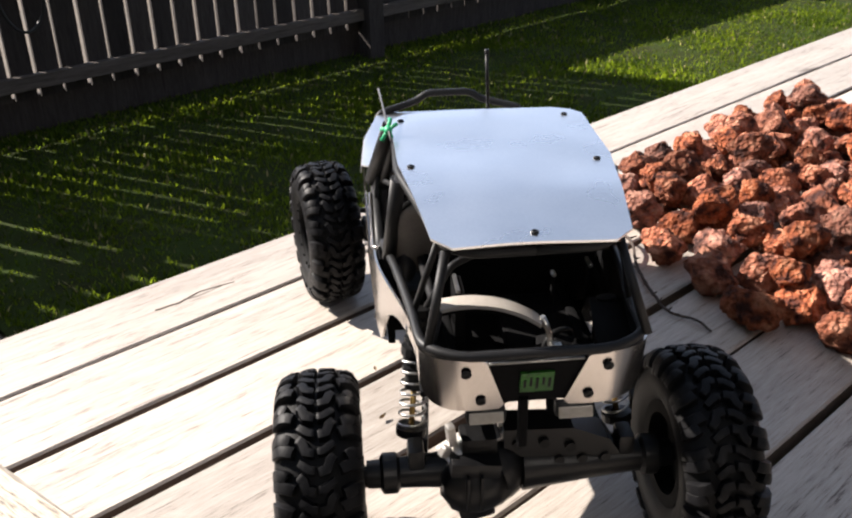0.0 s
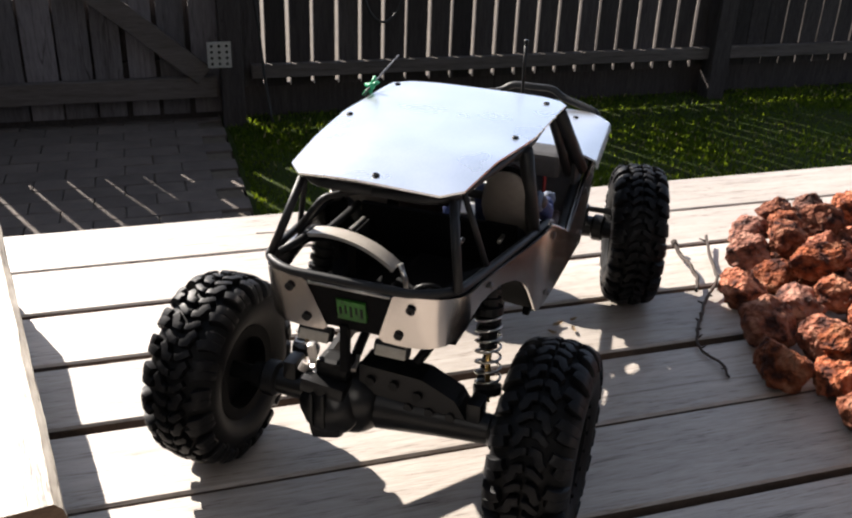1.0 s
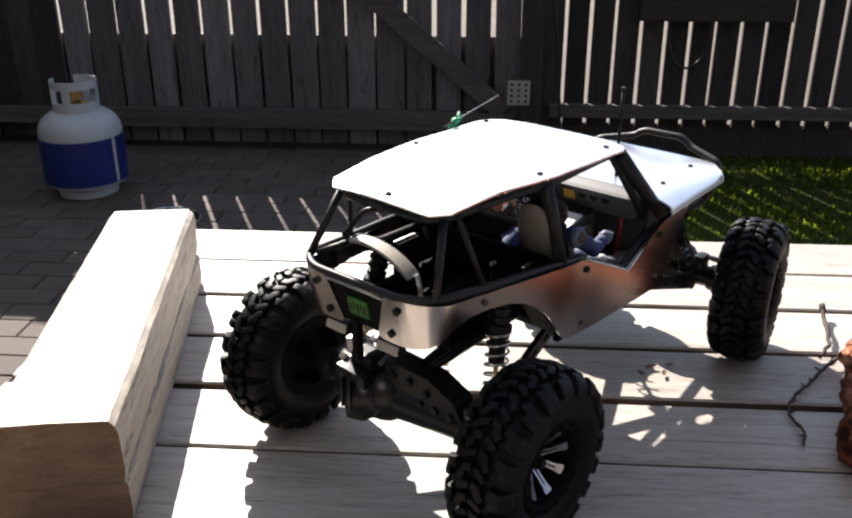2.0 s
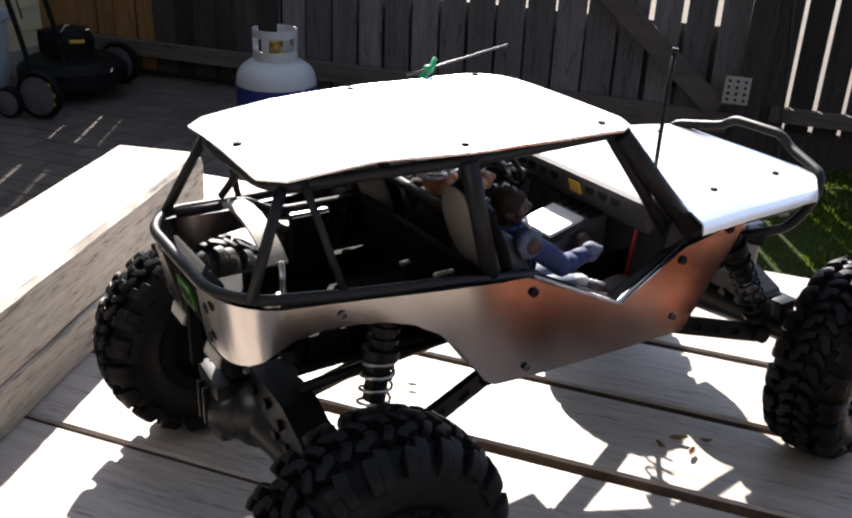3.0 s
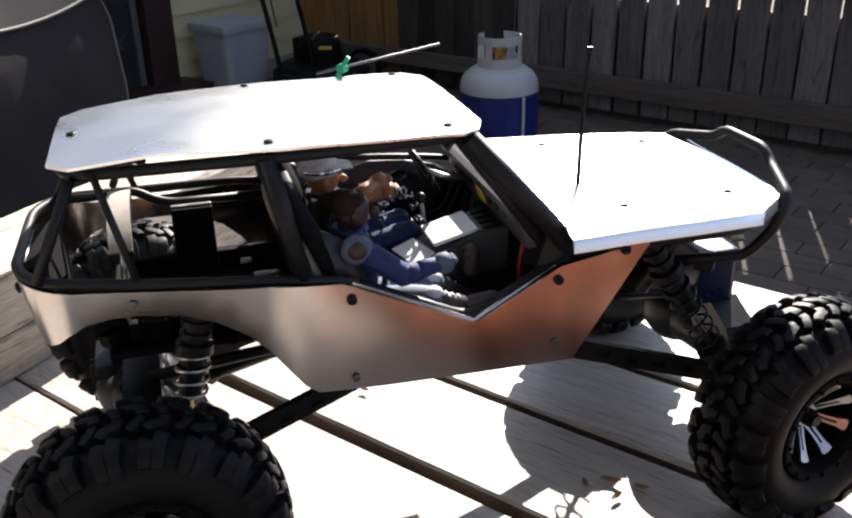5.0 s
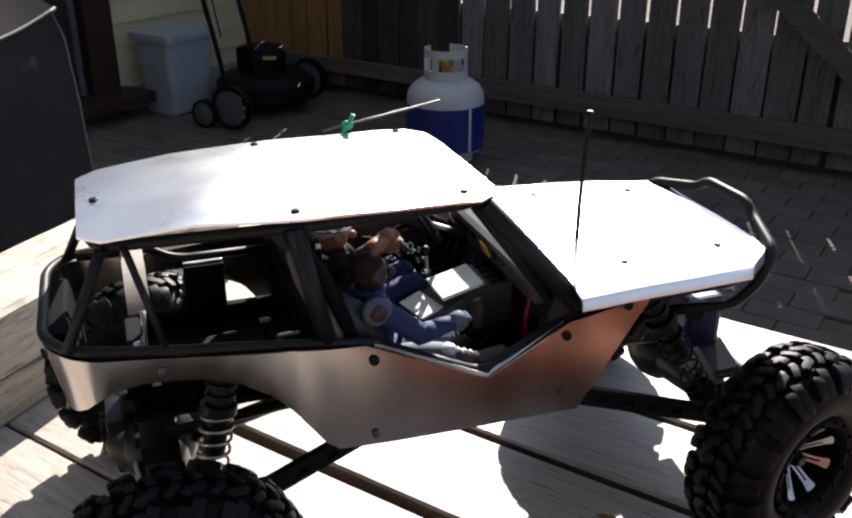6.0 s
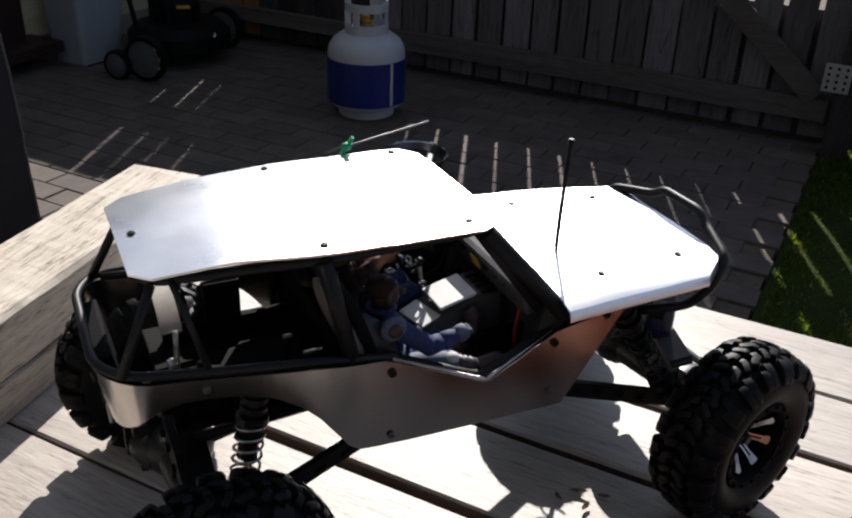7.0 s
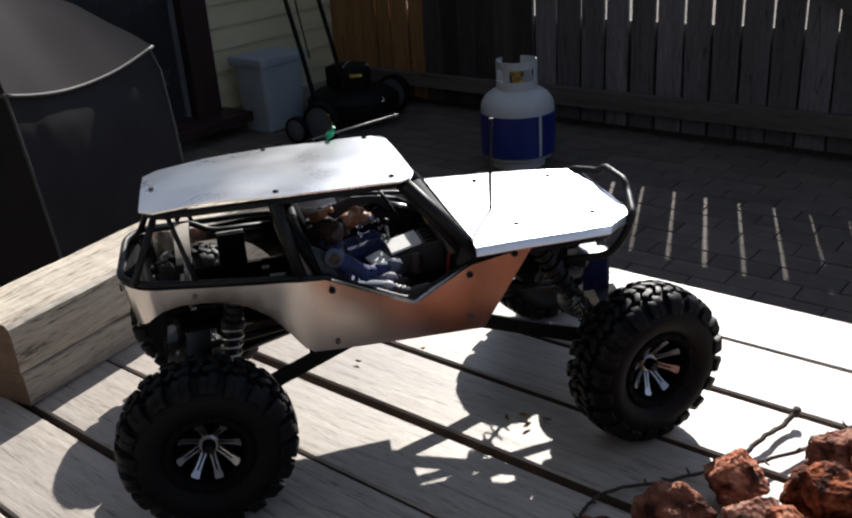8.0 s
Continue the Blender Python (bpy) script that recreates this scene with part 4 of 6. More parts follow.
def tyre_mesh():
    bm = bmesh.new()
    prof = [(0.0315, -0.017), (0.038, -0.0235)] + [(r, -x) for x, r in CROWN[:0:-1]] + [(r, x) for x, r in CROWN] + [(0.038, 0.0235), (0.0315, 0.017)]
    add_lathe(bm, prof, "x", 56, closed=True, mat=1)

    def lug(path, width, high, side, turn):
        """A rounded rubber block laid along (distance from the middle, degrees)."""
        pts = []
        for i in range(len(path) - 1):
            for k in range(3):
                t = k / 3
                pts.append((path[i][0] * (1 - t) + path[i + 1][0] * t, path[i][1] * (1 - t) + path[i + 1][1] * t))
        pts.append(path[-1])
        rings = []
        for i, (q, deg) in enumerate(pts):
            q2, d2 = pts[min(i + 1, len(pts) - 1)]
            q1, d1 = pts[max(i - 1, 0)]
            tq, td = q2 - q1, radians(d2 - d1) * 0.062
            n_ = math.hypot(tq, td)
            pq, pd = -td / n_, tq / n_
            endk = 0.90 if i in (0, len(pts) - 1) else 1.0
            ring = []
            for off, hh in ((-0.56, -0.25), (-0.50, 0.80), (-0.43, 0.97), (0.0, 1.02), (0.43, 0.97), (0.50, 0.80), (0.56, -0.25)):
                qq = q + pq * off * width * endk
                dd = deg + math.degrees(pd * off * width * endk / 0.062)
                x, r, nx_, nr = crown(abs(qq))
                sx = 1 if qq >= 0 else -1
                h = high * hh * (0.90 if (i in (0, len(pts) - 1) and hh > 0) else 1.0) * (1.0 if q < 0.020 else max(0.30, 1.0 - (q - 0.020) * 75))
                x, r = x * sx + nx_ * sx * h, r + nr * h
                a = radians(dd + turn)
                ring.append(bm.verts.new((side * x, r * math.cos(a), r * math.sin(a))))
            rings.append(ring)
        for p, q in zip(rings, rings[1:]):
            for k in range(6):
                bm.faces.new((p[k], p[k + 1], q[k + 1], q[k]))
        bm.faces.new(rings[0])
        bm.faces.new(rings[-1][::-1])

    N = 20
    for i in range(N):
        for side in (-1, 1):
            o = 360.0 * i / N + (0 if side > 0 else 180.0 / N)
            long_ = i % 2
            # shoulder bar, split along its middle, then the elbow blocks of the crown
            lug([(0.0128, -4.2), (0.0190, -2.4), (0.0262, -2.1), (0.0300 if long_ else 0.0272, -2.0)], 0.0066, 0.0060, side, o)
            lug([(0.0142 if long_ else 0.0165, 1.6), (0.0200, 3.4), (0.0262, 3.7), (0.0292 if long_ else 0.0272, 3.7)], 0.0066, 0.0062, side, o)
            lug([(0.0010, -5.4), (0.0058, -4.6), (0.0078, 0.2), (0.0102, 2.2)], 0.0052, 0.0058, side, o)
            lug([(0.0006, 4.4), (0.0040, 4.6), (0.0100, 8.6)], 0.0044, 0.0056, side, o)
    for f in bm.faces:
        f.smooth = True
    bmesh.ops.recalc_face_normals(bm, faces=bm.faces)
    bmesh.ops.scale(bm, vec=(0.93, 0.957, 0.957), verts=bm.verts)
    me = bpy.data.meshes.new("tyre")
    bm.to_mesh(me)
    bm.free()
    me.set_sharp_from_angle(angle=radians(42))
    me.materials.append(RUBBER)
    me.materials.append(RUBBER_GROOVE)
    return me


def rim_mesh():
    bm = bmesh.new()
    add_lathe(bm, [(0.0255, -0.020), (0.0335, -0.020), (0.0335, 0.0190), (0.0320, 0.0208), (0.0285, 0.0205), (0.0268, 0.0180), (0.0255, 0.0120)], "x", 44, closed=True, mat=1)
    for k in range(16):
        a = radians(22.5 * k)
        add_lathe(bm, [(0.0013, 0.0195), (0.0013, 0.0222), (0.0004, 0.0222)], "x", 6, (0, 0.0305 * math.cos(a), 0.0305 * math.sin(a)), mat=1)
    # eight dished spokes, each two arms that meet at the rim round a slot
    n = 8

    def at(r, deg, deep):
        a = radians(deg)
        return Vector((0.0040 + 0.0125 * min(1.0, max(0.0, (r - 0.0065) / 0.0185)) - deep, r * math.cos(a), r * math.sin(a)))

    for k in range(n):
        mid_ = 360.0 / n * k
        for sg in (-1, 1):
            quad = [(0.0068, 21.0), (0.0068, 10.0), (0.0120, 3.2), (0.0190, 2.2), (0.0190, 7.4), (0.0125, 9.6)]
            add_prism(bm, [at(r, mid_ + sg * d, 0) for r, d in quad], (-0.0035, 0, 0))
        tip = [(0.0186, 7.4), (0.0186, -7.4), (0.0225, -8.6), (0.0236, -7.0), (0.0239, 0.0), (0.0236, 7.0), (0.0225, 8.6)]
        add_prism(bm, [at(r, mid_ + d, 0) for r, d in tip], (-0.0035, 0, 0))
    add_lathe(bm, [(0.0076, 0.0005), (0.0076, 0.0048), (0.0064, 0.0056), (0.0050, 0.0056), (0.0050, 0.0005)], "x", 24, closed=True)
    add_lathe(bm, [(0.0050, 0.002), (0.0050, 0.0090), (0.0040, 0.0100), (0.0008, 0.0100)], "x", 16, mat=1)
    add_lathe(bm, [(0.0256, -0.008), (0.0256, -0.005), (0.004, -0.005), (0.004, -0.008)], "x", 24, closed=True, mat=1)
    bmesh.ops.recalc_face_normals(bm, faces=bm.faces)
    me = bpy.data.meshes.new("rim")
    bm.to_mesh(me)
    bm.free()
    me.materials.append(RIM_SILVER)
    me.materials.append(MATTE_BLACK)
    return me


TYRE, RIM = tyre_mesh(), rim_mesh()
hub_bm = add_lathe(bmesh.new(), [(0.0008, 0.0125), (0.0034, 0.0125), (0.0034, 0.0030), (0.0048, 0.0030), (0.0060, -0.006), (0.0060, -0.03), (0.0008, -0.03)], "x", 12)
HUB = bpy.data.meshes.new("hub")
bmesh.ops.recalc_face_normals(hub_bm, faces=hub_bm.faces)
hub_bm.to_mesh(HUB)
hub_bm.free()
HUB.materials.append(BLACK)
for yy, side, steer, spin, out in ((0, 1, 0, 10, 0.1095), (0, -1, 0, 40, 0.1205), (WHEELBASE, 1, 12, 25, 0.1135), (WHEELBASE, -1, 12, 65, 0.1195)):
    hub = share("wheel", HUB, car, pose(side * out, yy, TYRE_R - 0.0012, 0, 0, steer + (0 if side > 0 else 180)) @ pose(0, 0, 0, spin, 0, 0))
    share("tyre", TYRE, hub, Matrix())["label"] = "black rubber tyre with chunky lugs"
    share("rim", RIM, hub, Matrix())["label"] = "silver spoked rim"

# axles
for yy, sgn in ((0.0, 1), (WHEELBASE, -1)):
    bm = bmesh.new()
    add_tube(bm, [(-0.038, yy, 0.0665), (-0.058, yy, 0.0665), (-0.094, yy, 0.0665)], 0.0120, 14, taper=0.70)
    add_tube(bm, [(0.000, yy, 0.0665), (0.040, yy, 0.0665), (0.094, yy, 0.0665)], 0.0165, 14, taper=0.50)
    dbm, tbm = bmesh.new(), bmesh.new()
    blob(dbm, (-0.020, yy, 0.067), (0.025, 0.023, 0.0245), sub=3)
    blob(dbm, (-0.030, yy - sgn * 0.014, 0.0665), (0.0215, 0.0170, 0.0205), 0, 3, 0.10)
    add_box(dbm, (-0.030, yy - sgn * 0.016, 0.0535), (0.022, 0.020, 0.012), 0.004, pose(0, 0, 0, 0, -14, 0))
    add_box(dbm, (-0.031, yy - sgn * 0.018, 0.0855), (0.030, 0.020, 0.010), 0.003, pose(0, 0, 0, 0, 6, 0))
    for xx in (-0.036, -0.028):
        add_box(dbm, (xx, yy - sgn * 0.0300, 0.072), (0.0018, 0.004, 0.024), 0.0006)
    add_prism(tbm, [(-0.012, yy - 0.010, 0.080), (0.060, yy - 0.010, 0.076), (0.052, yy - 0.010, 0.088), (0.030, yy - 0.010, 0.098), (-0.012, yy - 0.010, 0.100)], (0, 0.020, 0))
    add_box(tbm, (0.020, yy, 0.0825), (0.070, 0.018, 0.006), 0.002)
    for xx in (-0.080, 0.080):
        add_lathe(bm, [(0.010, -0.006), (0.0125, -0.004), (0.0125, 0.004), (0.010, 0.006)], "x", 16, (xx, yy, 0.0665))
        add_box(bm, (xx * 0.80, yy, 0.080), (0.010, 0.016, 0.014), 0.003)
    for xx in (0.022, 0.036, 0.050):
        add_lathe(bm, [(0.0030, -0.0120), (0.0030, 0.0120)], "y", 10, (xx, yy, 0.076))
    ax = part("axle", bm, AXLE_BLACK, car, "black axle housing with offset differential", smooth=True)
    part("differential", dbm, AXLE_BLACK, ax, "ribbed black differential housing", smooth=True)
    part("truss", tbm, AXLE_BLACK, ax)
    bm = bmesh.new()
    add_box(bm, (-0.042, yy - sgn * 0.012, 0.0915), (0.016, 0.014, 0.003), 0.0010, pose(0, 0, 0, 10, -22, 20))
    add_box(bm, (-0.048, yy - sgn * 0.016, 0.0930), (0.006, 0.005, 0.007), 0.0015, pose(0, 0, 0, 0, 30, 25))
    add_box(bm, (-0.044, yy - sgn * 0.012, 0.1015), (0.005, 0.006, 0.014), 0.0015, pose(0, 0, 0, 0, -6, 15))
    if yy == 0.0:
        add_box(bm, (-0.024, yy - 0.006, 0.0955), (0.018, 0.014, 0.0030), 0.0010, pose(0, 0, 0, 12, -6, 8))
        add_lathe(bm, [(0.0045, -0.003), (0.0045, 0.003), (0.0022, 0.003), (0.0022, -0.003)], "x", 14, (-0.010, yy - 0.003, 0.092), closed=True)
        add_lathe(bm, [(0.0038, -0.002), (0.0038, 0.002), (0.0018, 0.002), (0.0018, -0.002)], "x", 14, (-0.010, yy + 0.010, 0.088), closed=True)
    part("link_mount", bm, RAW_METAL, ax, "bare metal link mount")
    part("upper_mount", box((-0.028, yy - sgn * 0.010, 0.0955), (0.022, 0.018, 0.012), 0.004), BLACK, ax)
    for xx, zz in ((-0.004, 0.090), (0.012, 0.090), (0.028, 0.086)):
        part("truss_bolt", add_lathe(bmesh.new(), [(0.0032, -0.0015), (0.0032, 0.0010), (0.0015, 0.0012)], "y", 10, (xx, yy - sgn * 0.0112, zz)), BLACK, ax)


# shocks with open coil springs
def shock(low, high, body_mat, spring_mat):
    low, high = Vector(low), Vector(high)
    d = high - low
    prof, span = [(0.0008, 0.42), (0.0060, 0.42)], d.length
    for k in range(6):
        prof += [(0.0060, 0.55 + 0.07 * k), (0.0080, 0.555 + 0.07 * k), (0.0080, 0.585 + 0.07 * k), (0.0060, 0.59 + 0.07 * k)]
    bm = add_lathe(bmesh.new(), [(r, h * span) for r, h in prof + [(0.0060, 1.0), (0.0008, 1.0)]], "z", 14)
    bmesh.ops.transform(bm, matrix=Matrix.Translation(low) @ d.to_track_quat("Z", "Y").to_matrix().to_4x4(), verts=bm.verts)
    sh = part("shock_absorber", bm, body_mat, car, "ribbed oil shock absorber")
    part("shaft", tube([low, low.lerp(high, 0.45)], 0.0018, 8), BRASS if spring_mat is STEEL else DARK_STEEL, sh, "thin metal shaft")
    ax_ = d.normalized()
    s1 = ax_.orthogonal().normalized()
    s2 = ax_.cross(s1)
    turns, n = 7, 90
    pts = []
    for i in range(n + 1):
        a = 2 * math.pi * turns * i / n
        pts.append(low.lerp(high, 0.12 + 0.55 * i / n) + (s1 * math.cos(a) + s2 * math.sin(a)) * 0.0082)
    part("spring", tube(pts, 0.0009, 6), spring_mat, sh, "open coil spring")
    part("spring_cup", add_cup(low.lerp(high, 0.10), ax_), BLACK, sh)
    part("collar", add_cup(low.lerp(high, 0.70), ax_), BLACK, sh)
    return sh


def add_cup(c, axis):
    bm = add_lathe(bmesh.new(), [(0.0095, -0.0025), (0.0095, 0.0025), (0.003, 0.0035), (0.003, -0.0035)], "z", 16, closed=True)
    bmesh.ops.transform(bm, matrix=Matrix.Translation(c) @ axis.to_track_quat("Z", "Y").to_matrix().to_4x4(), verts=bm.verts)
    return bm


for side in (-1, 1):
    shock((side * 0.066, 0.018, 0.074), (side * 0.057, 0.036, 0.160), BLACK, STEEL)
    shock((side * 0.064, WHEELBASE - 0.020, 0.074), (side * 0.054, WHEELBASE - 0.074, 0.162), BLACK, BLACK)


# suspension links: flat bars with a row of pockets
def link(a, b, w=0.011):
    a, b = Vector(a), Vector(b)
    d = (b - a)
    n = d.normalized()
    s = Vector((0, 0, 1)).cross(n).normalized()
    u = n.cross(s)
    bm = bmesh.new()

    def slab(t0, t1, v0, v1):
        p0, p1 = a.lerp(b, t0), a.lerp(b, t1)
        add_prism(bm, [p0 + u * v0 - s * 0.0022, p1 + u * v0 - s * 0.0022, p1 + u * v1 - s * 0.0022, p0 + u * v1 - s * 0.0022], s * 0.0044)

    slab(0, 1, 0.0022, w * 0.55)
    slab(0, 1, -w * 0.55, -0.0022)
    m = 7
    slab(0, 0.09, -0.0022, 0.0022)
    for i in range(m):
        slab((i + 0.62) / m, min(1.0, (i + 1.22) / m), -0.0022, 0.0022)
    p0, p1 = a.lerp(b, 0.05), a.lerp(b, 0.97)
    add_prism(bm, [p0 + u * 0.003 - s * 0.0008, p1 + u * 0.003 - s * 0.0008, p1 - u * 0.003 - s * 0.0008, p0 - u * 0.003 - s * 0.0008], s * 0.0016)
    for c in (a, b):
        add_tube(bm, [c - s * 0.006, c + s * 0.006], 0.0055, 10)
    return part("suspension_link", bm, BLACK, car)


for side in (-1, 1):
    link((side * 0.058, 0.012, 0.060), (side * 0.044, 0.135, 0.100))
    link((side * 0.058, WHEELBASE - 0.012, 0.060), (side * 0.044, 0.215, 0.098))
    part("upper_link", tube([(side * 0.020, 0.004, 0.098), (side * 0.036, 0.12, 0.118)], 0.0035, 8), BLACK, car)
    part("upper_link", tube([(side * 0.020, WHEELBASE - 0.004, 0.098), (side * 0.036, 0.23, 0.118)], 0.0035, 8), BLACK, car)
part("steering_rod", tube([(-0.088, WHEELBASE + 0.026, 0.074), (0.088, WHEELBASE + 0.026, 0.074)], 0.003, 8), STEEL, car)
for y0_, y1_ in ((0.02, 0.15), (0.19, WHEELBASE - 0.02)):
    part("drive_shaft", tube([(-0.012, y0_, 0.072), (-0.004, y1_, 0.108)], 0.0048, 10), BLACK, car)

# chassis: skid plate, rails and inner tub
bm = box((0, 0.168, 0.101), (0.10, 0.125, 0.006), 0.002)
part("skid_plate", bm, BLACK, car)
for side in (-1, 1):
    part("chassis_rail", box((side * 0.040, 0.15, 0.135), (0.006, 0.30, 0.016), 0.002), MATTE_BLACK, car)
    part("sill_panel", box((side * 0.072, 0.150, 0.120), (0.005, 0.13, 0.030), 0.001), MATTE_BLACK, car)
part("cab_floor", box((0, 0.158, 0.112), (0.142, 0.128, 0.006), 0.002), MATTE_BLACK, car)
part("bed_floor", box((-0.005, 0.042, 0.130), (0.112, 0.104, 0.004), 0.001), MATTE_BLACK, car)
part("firewall", box((0, 0.221, 0.145), (0.142, 0.004, 0.055), 0.001, pose(0, 0, 0, -12)), GREY_PLASTIC, car)
part("rear_bulkhead", box((0.006, 0.0860, 0.1500), (0.112, 0.004, 0.044), 0.001, pose(0, 0, 0, 12, 0, 0)), MATTE_BLACK, car)


# body sheets, bent round the rear corner
def bent(s, w, side):
    t = min(1.0, max(0.0, (0.095 - s) / 0.115))
    wide = 0.0812 + 0.0020 * min(1.0, max(0.0, (s - 0.10) / 0.12)) - 0.0177 * t * t * (3 - 2 * t)
    if s >= -0.020:
        u, v = wide, s
    elif s >= -0.064:
        a = (-0.020 - s) / 0.028
        u, v = 0.0355 + 0.028 * math.cos(a), -0.020 - 0.028 * math.sin(a)
    else:
        u, v = 0.0355 - (-0.064 - s), -0.048
    # the rear quarter tucks in below the belt, and the tail leans in towards its foot
    tuck = min(1.0, max(0.0, (0.110 - s) / 0.050)) * min(1.0, max(0.0, (s + 0.060) / 0.040))
    u -= 0.062 * tuck * max(0.0, 0.170 - w)
    k = min(1.0, max(0.0, (-0.012 - s) / 0.045))
    v += 0.20 * k * max(0.0, 0.174 - w)
    return Vector((side * u - 0.0025 * k, v, w))


FLOOR_EDGE = [(0.2667, 0.1695), (0.2247, 0.1055), (0.156, 0.1065), (0.088, 0.1083)]
ARCH = [(0.082, 0.1125), (0.075, 0.1222), (0.066, 0.1345), (0.056, 0.1445), (0.042, 0.1527), (0.027, 0.1568), (0.010, 0.1580), (-0.005, 0.1574), (-0.018, 0.1547), (-0.027, 0.1500), (-0.034, 0.1455)]
TAIL = [(-0.042, 0.1425), (-0.055, 0.1402), (-0.070, 0.1393), (-0.0805, 0.1398), (-0.0832, 0.1430), (-0.0730, 0.1735), (-0.0700, 0.1760)]
BELT = [(-0.055, 0.1760), (-0.044, 0.1750), (-0.019, 0.1723), (0.009, 0.1706), (0.038, 0.1700), (0.068, 0.1697), (0.103, 0.1676)]
DOOR_V = [(0.1700, 0.1358), (0.216, 0.1615)]
SIDE = FLOOR_EDGE + ARCH + TAIL + BELT + DOOR_V
for side in (-1, 1):
    bm = bmesh.new()
    f = bm.faces.new([bm.verts.new((s, w, 0)) for s, w in SIDE])
    cuts = [-0.064 + 0.0044 * i for i in range(11)] + [-0.02 + 0.01 * i for i in range(1, 13)] + [0.12 + 0.02 * i for i in range(7)]
    for c in cuts:
        bmesh.ops.bisect_plane(bm, geom=bm.verts[:] + bm.edges[:] + bm.faces[:], plane_co=(c, 0, 0), plane_no=(1, 0, 0))
    for v in bm.verts:
        v.co = bent(v.co.x, v.co.y, side)
    bmesh.ops.recalc_face_normals(bm, faces=bm.faces)
    bmesh.ops.solidify(bm, geom=bm.faces[:], thickness=0.0013)
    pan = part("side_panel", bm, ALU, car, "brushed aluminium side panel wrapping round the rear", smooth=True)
    for s, w in ((0.1070, 0.1588), (0.1070, 0.1146), (0.2146, 0.1540), (0.2515, 0.1660), (0.2140, 0.1178), (0.0060, 0.1645)):
        dull = s < 0.05 or w < 0.118
        screw(pan, bent(s, w, side) + Vector((side * 0.0008, 0, 0)), (side, 0, 0), 0.0022 if dull else 0.0027, DARK_STEEL if dull else BLACK)
    # black lip round the wheel arch
    bm = bmesh.new()
    prev_ = None
    for q, z in FLOOR_EDGE[3:] + ARCH + TAIL[:2]:
        p_ = bent(q, z, side)
        tip = bent(q, z - 0.0015, side)
        row_ = [bm.verts.new(p_ + Vector((-side * 0.0030, 0.003 if q < -0.03 else 0, 0.0010))), bm.verts.new(tip + Vector((-side * 0.024, 0.018 if q < -0.03 else 0, 0.004))), bm.verts.new(tip + Vector((-side * 0.024, 0.018 if q < -0.03 else 0, 0.0055))), bm.verts.new(p_ + Vector((-side * 0.0030, 0.003 if q < -0.03 else 0, 0.0028)))]
        if prev_:
            for k in range(4):
                bm.faces.new((prev_[k], prev_[(k + 1) % 4], row_[(k + 1) % 4], row_[k]))
        else:
            bm.faces.new(row_)
        prev_ = row_
    bm.faces.new(prev_[::-1])
    if side > 0:
        part("arch_liner", bm, MATTE_BLACK, car, "black inner wheel arch", smooth=True)
    else:
        bm.free()
    # black plastic liner behind the sheet; the bed's off side is bare metal
    bm = bmesh.new()
    inner = list(SIDE) if side > 0 else FLOOR_EDGE + [(0.088, 0.1680)] + BELT[-1:] + DOOR_V
    bm.faces.new([bm.verts.new((q, z, 0)) for q, z in inner])
    for c in cuts:
        bmesh.ops.bisect_plane(bm, geom=bm.verts[:] + bm.edges[:] + bm.faces[:], plane_co=(c, 0, 0), plane_no=(1, 0, 0))
    for v in bm.verts:
        q, z = v.co.x, v.co.y
        v.co = bent(max(q, -0.070), z, side)
        v.co.x -= side * 0.0028
        v.co.y += 0.0028 if q < -0.03 else 0.0
        v.co.z = 0.140 + (v.co.z - 0.140) * 0.985
    bmesh.ops.recalc_face_normals(bm, faces=bm.faces)
    bmesh.ops.solidify(bm, geom=bm.faces[:], thickness=0.0010)
    part("panel_liner", bm, MATTE_BLACK, car)
    for s, w in ((-0.0620, 0.1673), (-0.0705, 0.1472)):
        screw(pan, bent(s, w, side) + Vector((0, -0.0008, 0)), (0, -1, -0.2))
    # folded sill edge of the door opening
    part("door_edge", tube([(side * 0.0785, 0.108, 0.1662), (side * 0.0798, 0.1700, 0.1362), (side * 0.0795, 0.214, 0.1610)], 0.0013, 6), ALU, pan)

# roof and bonnet sheets
ROOF = [(-0.053, 0.1815), (0.052, 0.1825), (0.0645, 0.1775), (0.0705, 0.168), (0.0680, 0.085), (0.0525, -0.0135), (0.0415, -0.0238), (-0.0440, -0.0238), (-0.0540, -0.0130), (-0.0645, 0.085), (-0.0640, 0.172)]


def sheet(outline, height, nx_, ny_, thick, lip=0.0):
    bm = bmesh.new()
    bm.faces.new([bm.verts.new((a, b, 0)) for a, b in outline])
    xs, ys = [a for a, b in outline], [b for a, b in outline]
    for i in range(1, nx_):
        bmesh.ops.bisect_plane(bm, geom=bm.verts[:] + bm.edges[:] + bm.faces[:], plane_co=(min(xs) + (max(xs) - min(xs)) * i / nx_, 0, 0), plane_no=(1, 0, 0))
    for i in range(1, ny_):
        bmesh.ops.bisect_plane(bm, geom=bm.verts[:] + bm.edges[:] + bm.faces[:], plane_co=(0, min(ys) + (max(ys) - min(ys)) * i / ny_, 0), plane_no=(0, 1, 0))
    for v in bm.verts:
        v.co.z = height(v.co.x, v.co.y)
    bmesh.ops.recalc_face_normals(bm, faces=bm.faces)
    if sum(f.normal.z for f in bm.faces) < 0:
        bmesh.ops.reverse_faces(bm, faces=bm.faces[:])
    bmesh.ops.solidify(bm, geom=bm.faces[:], thickness=thick)
    return bm


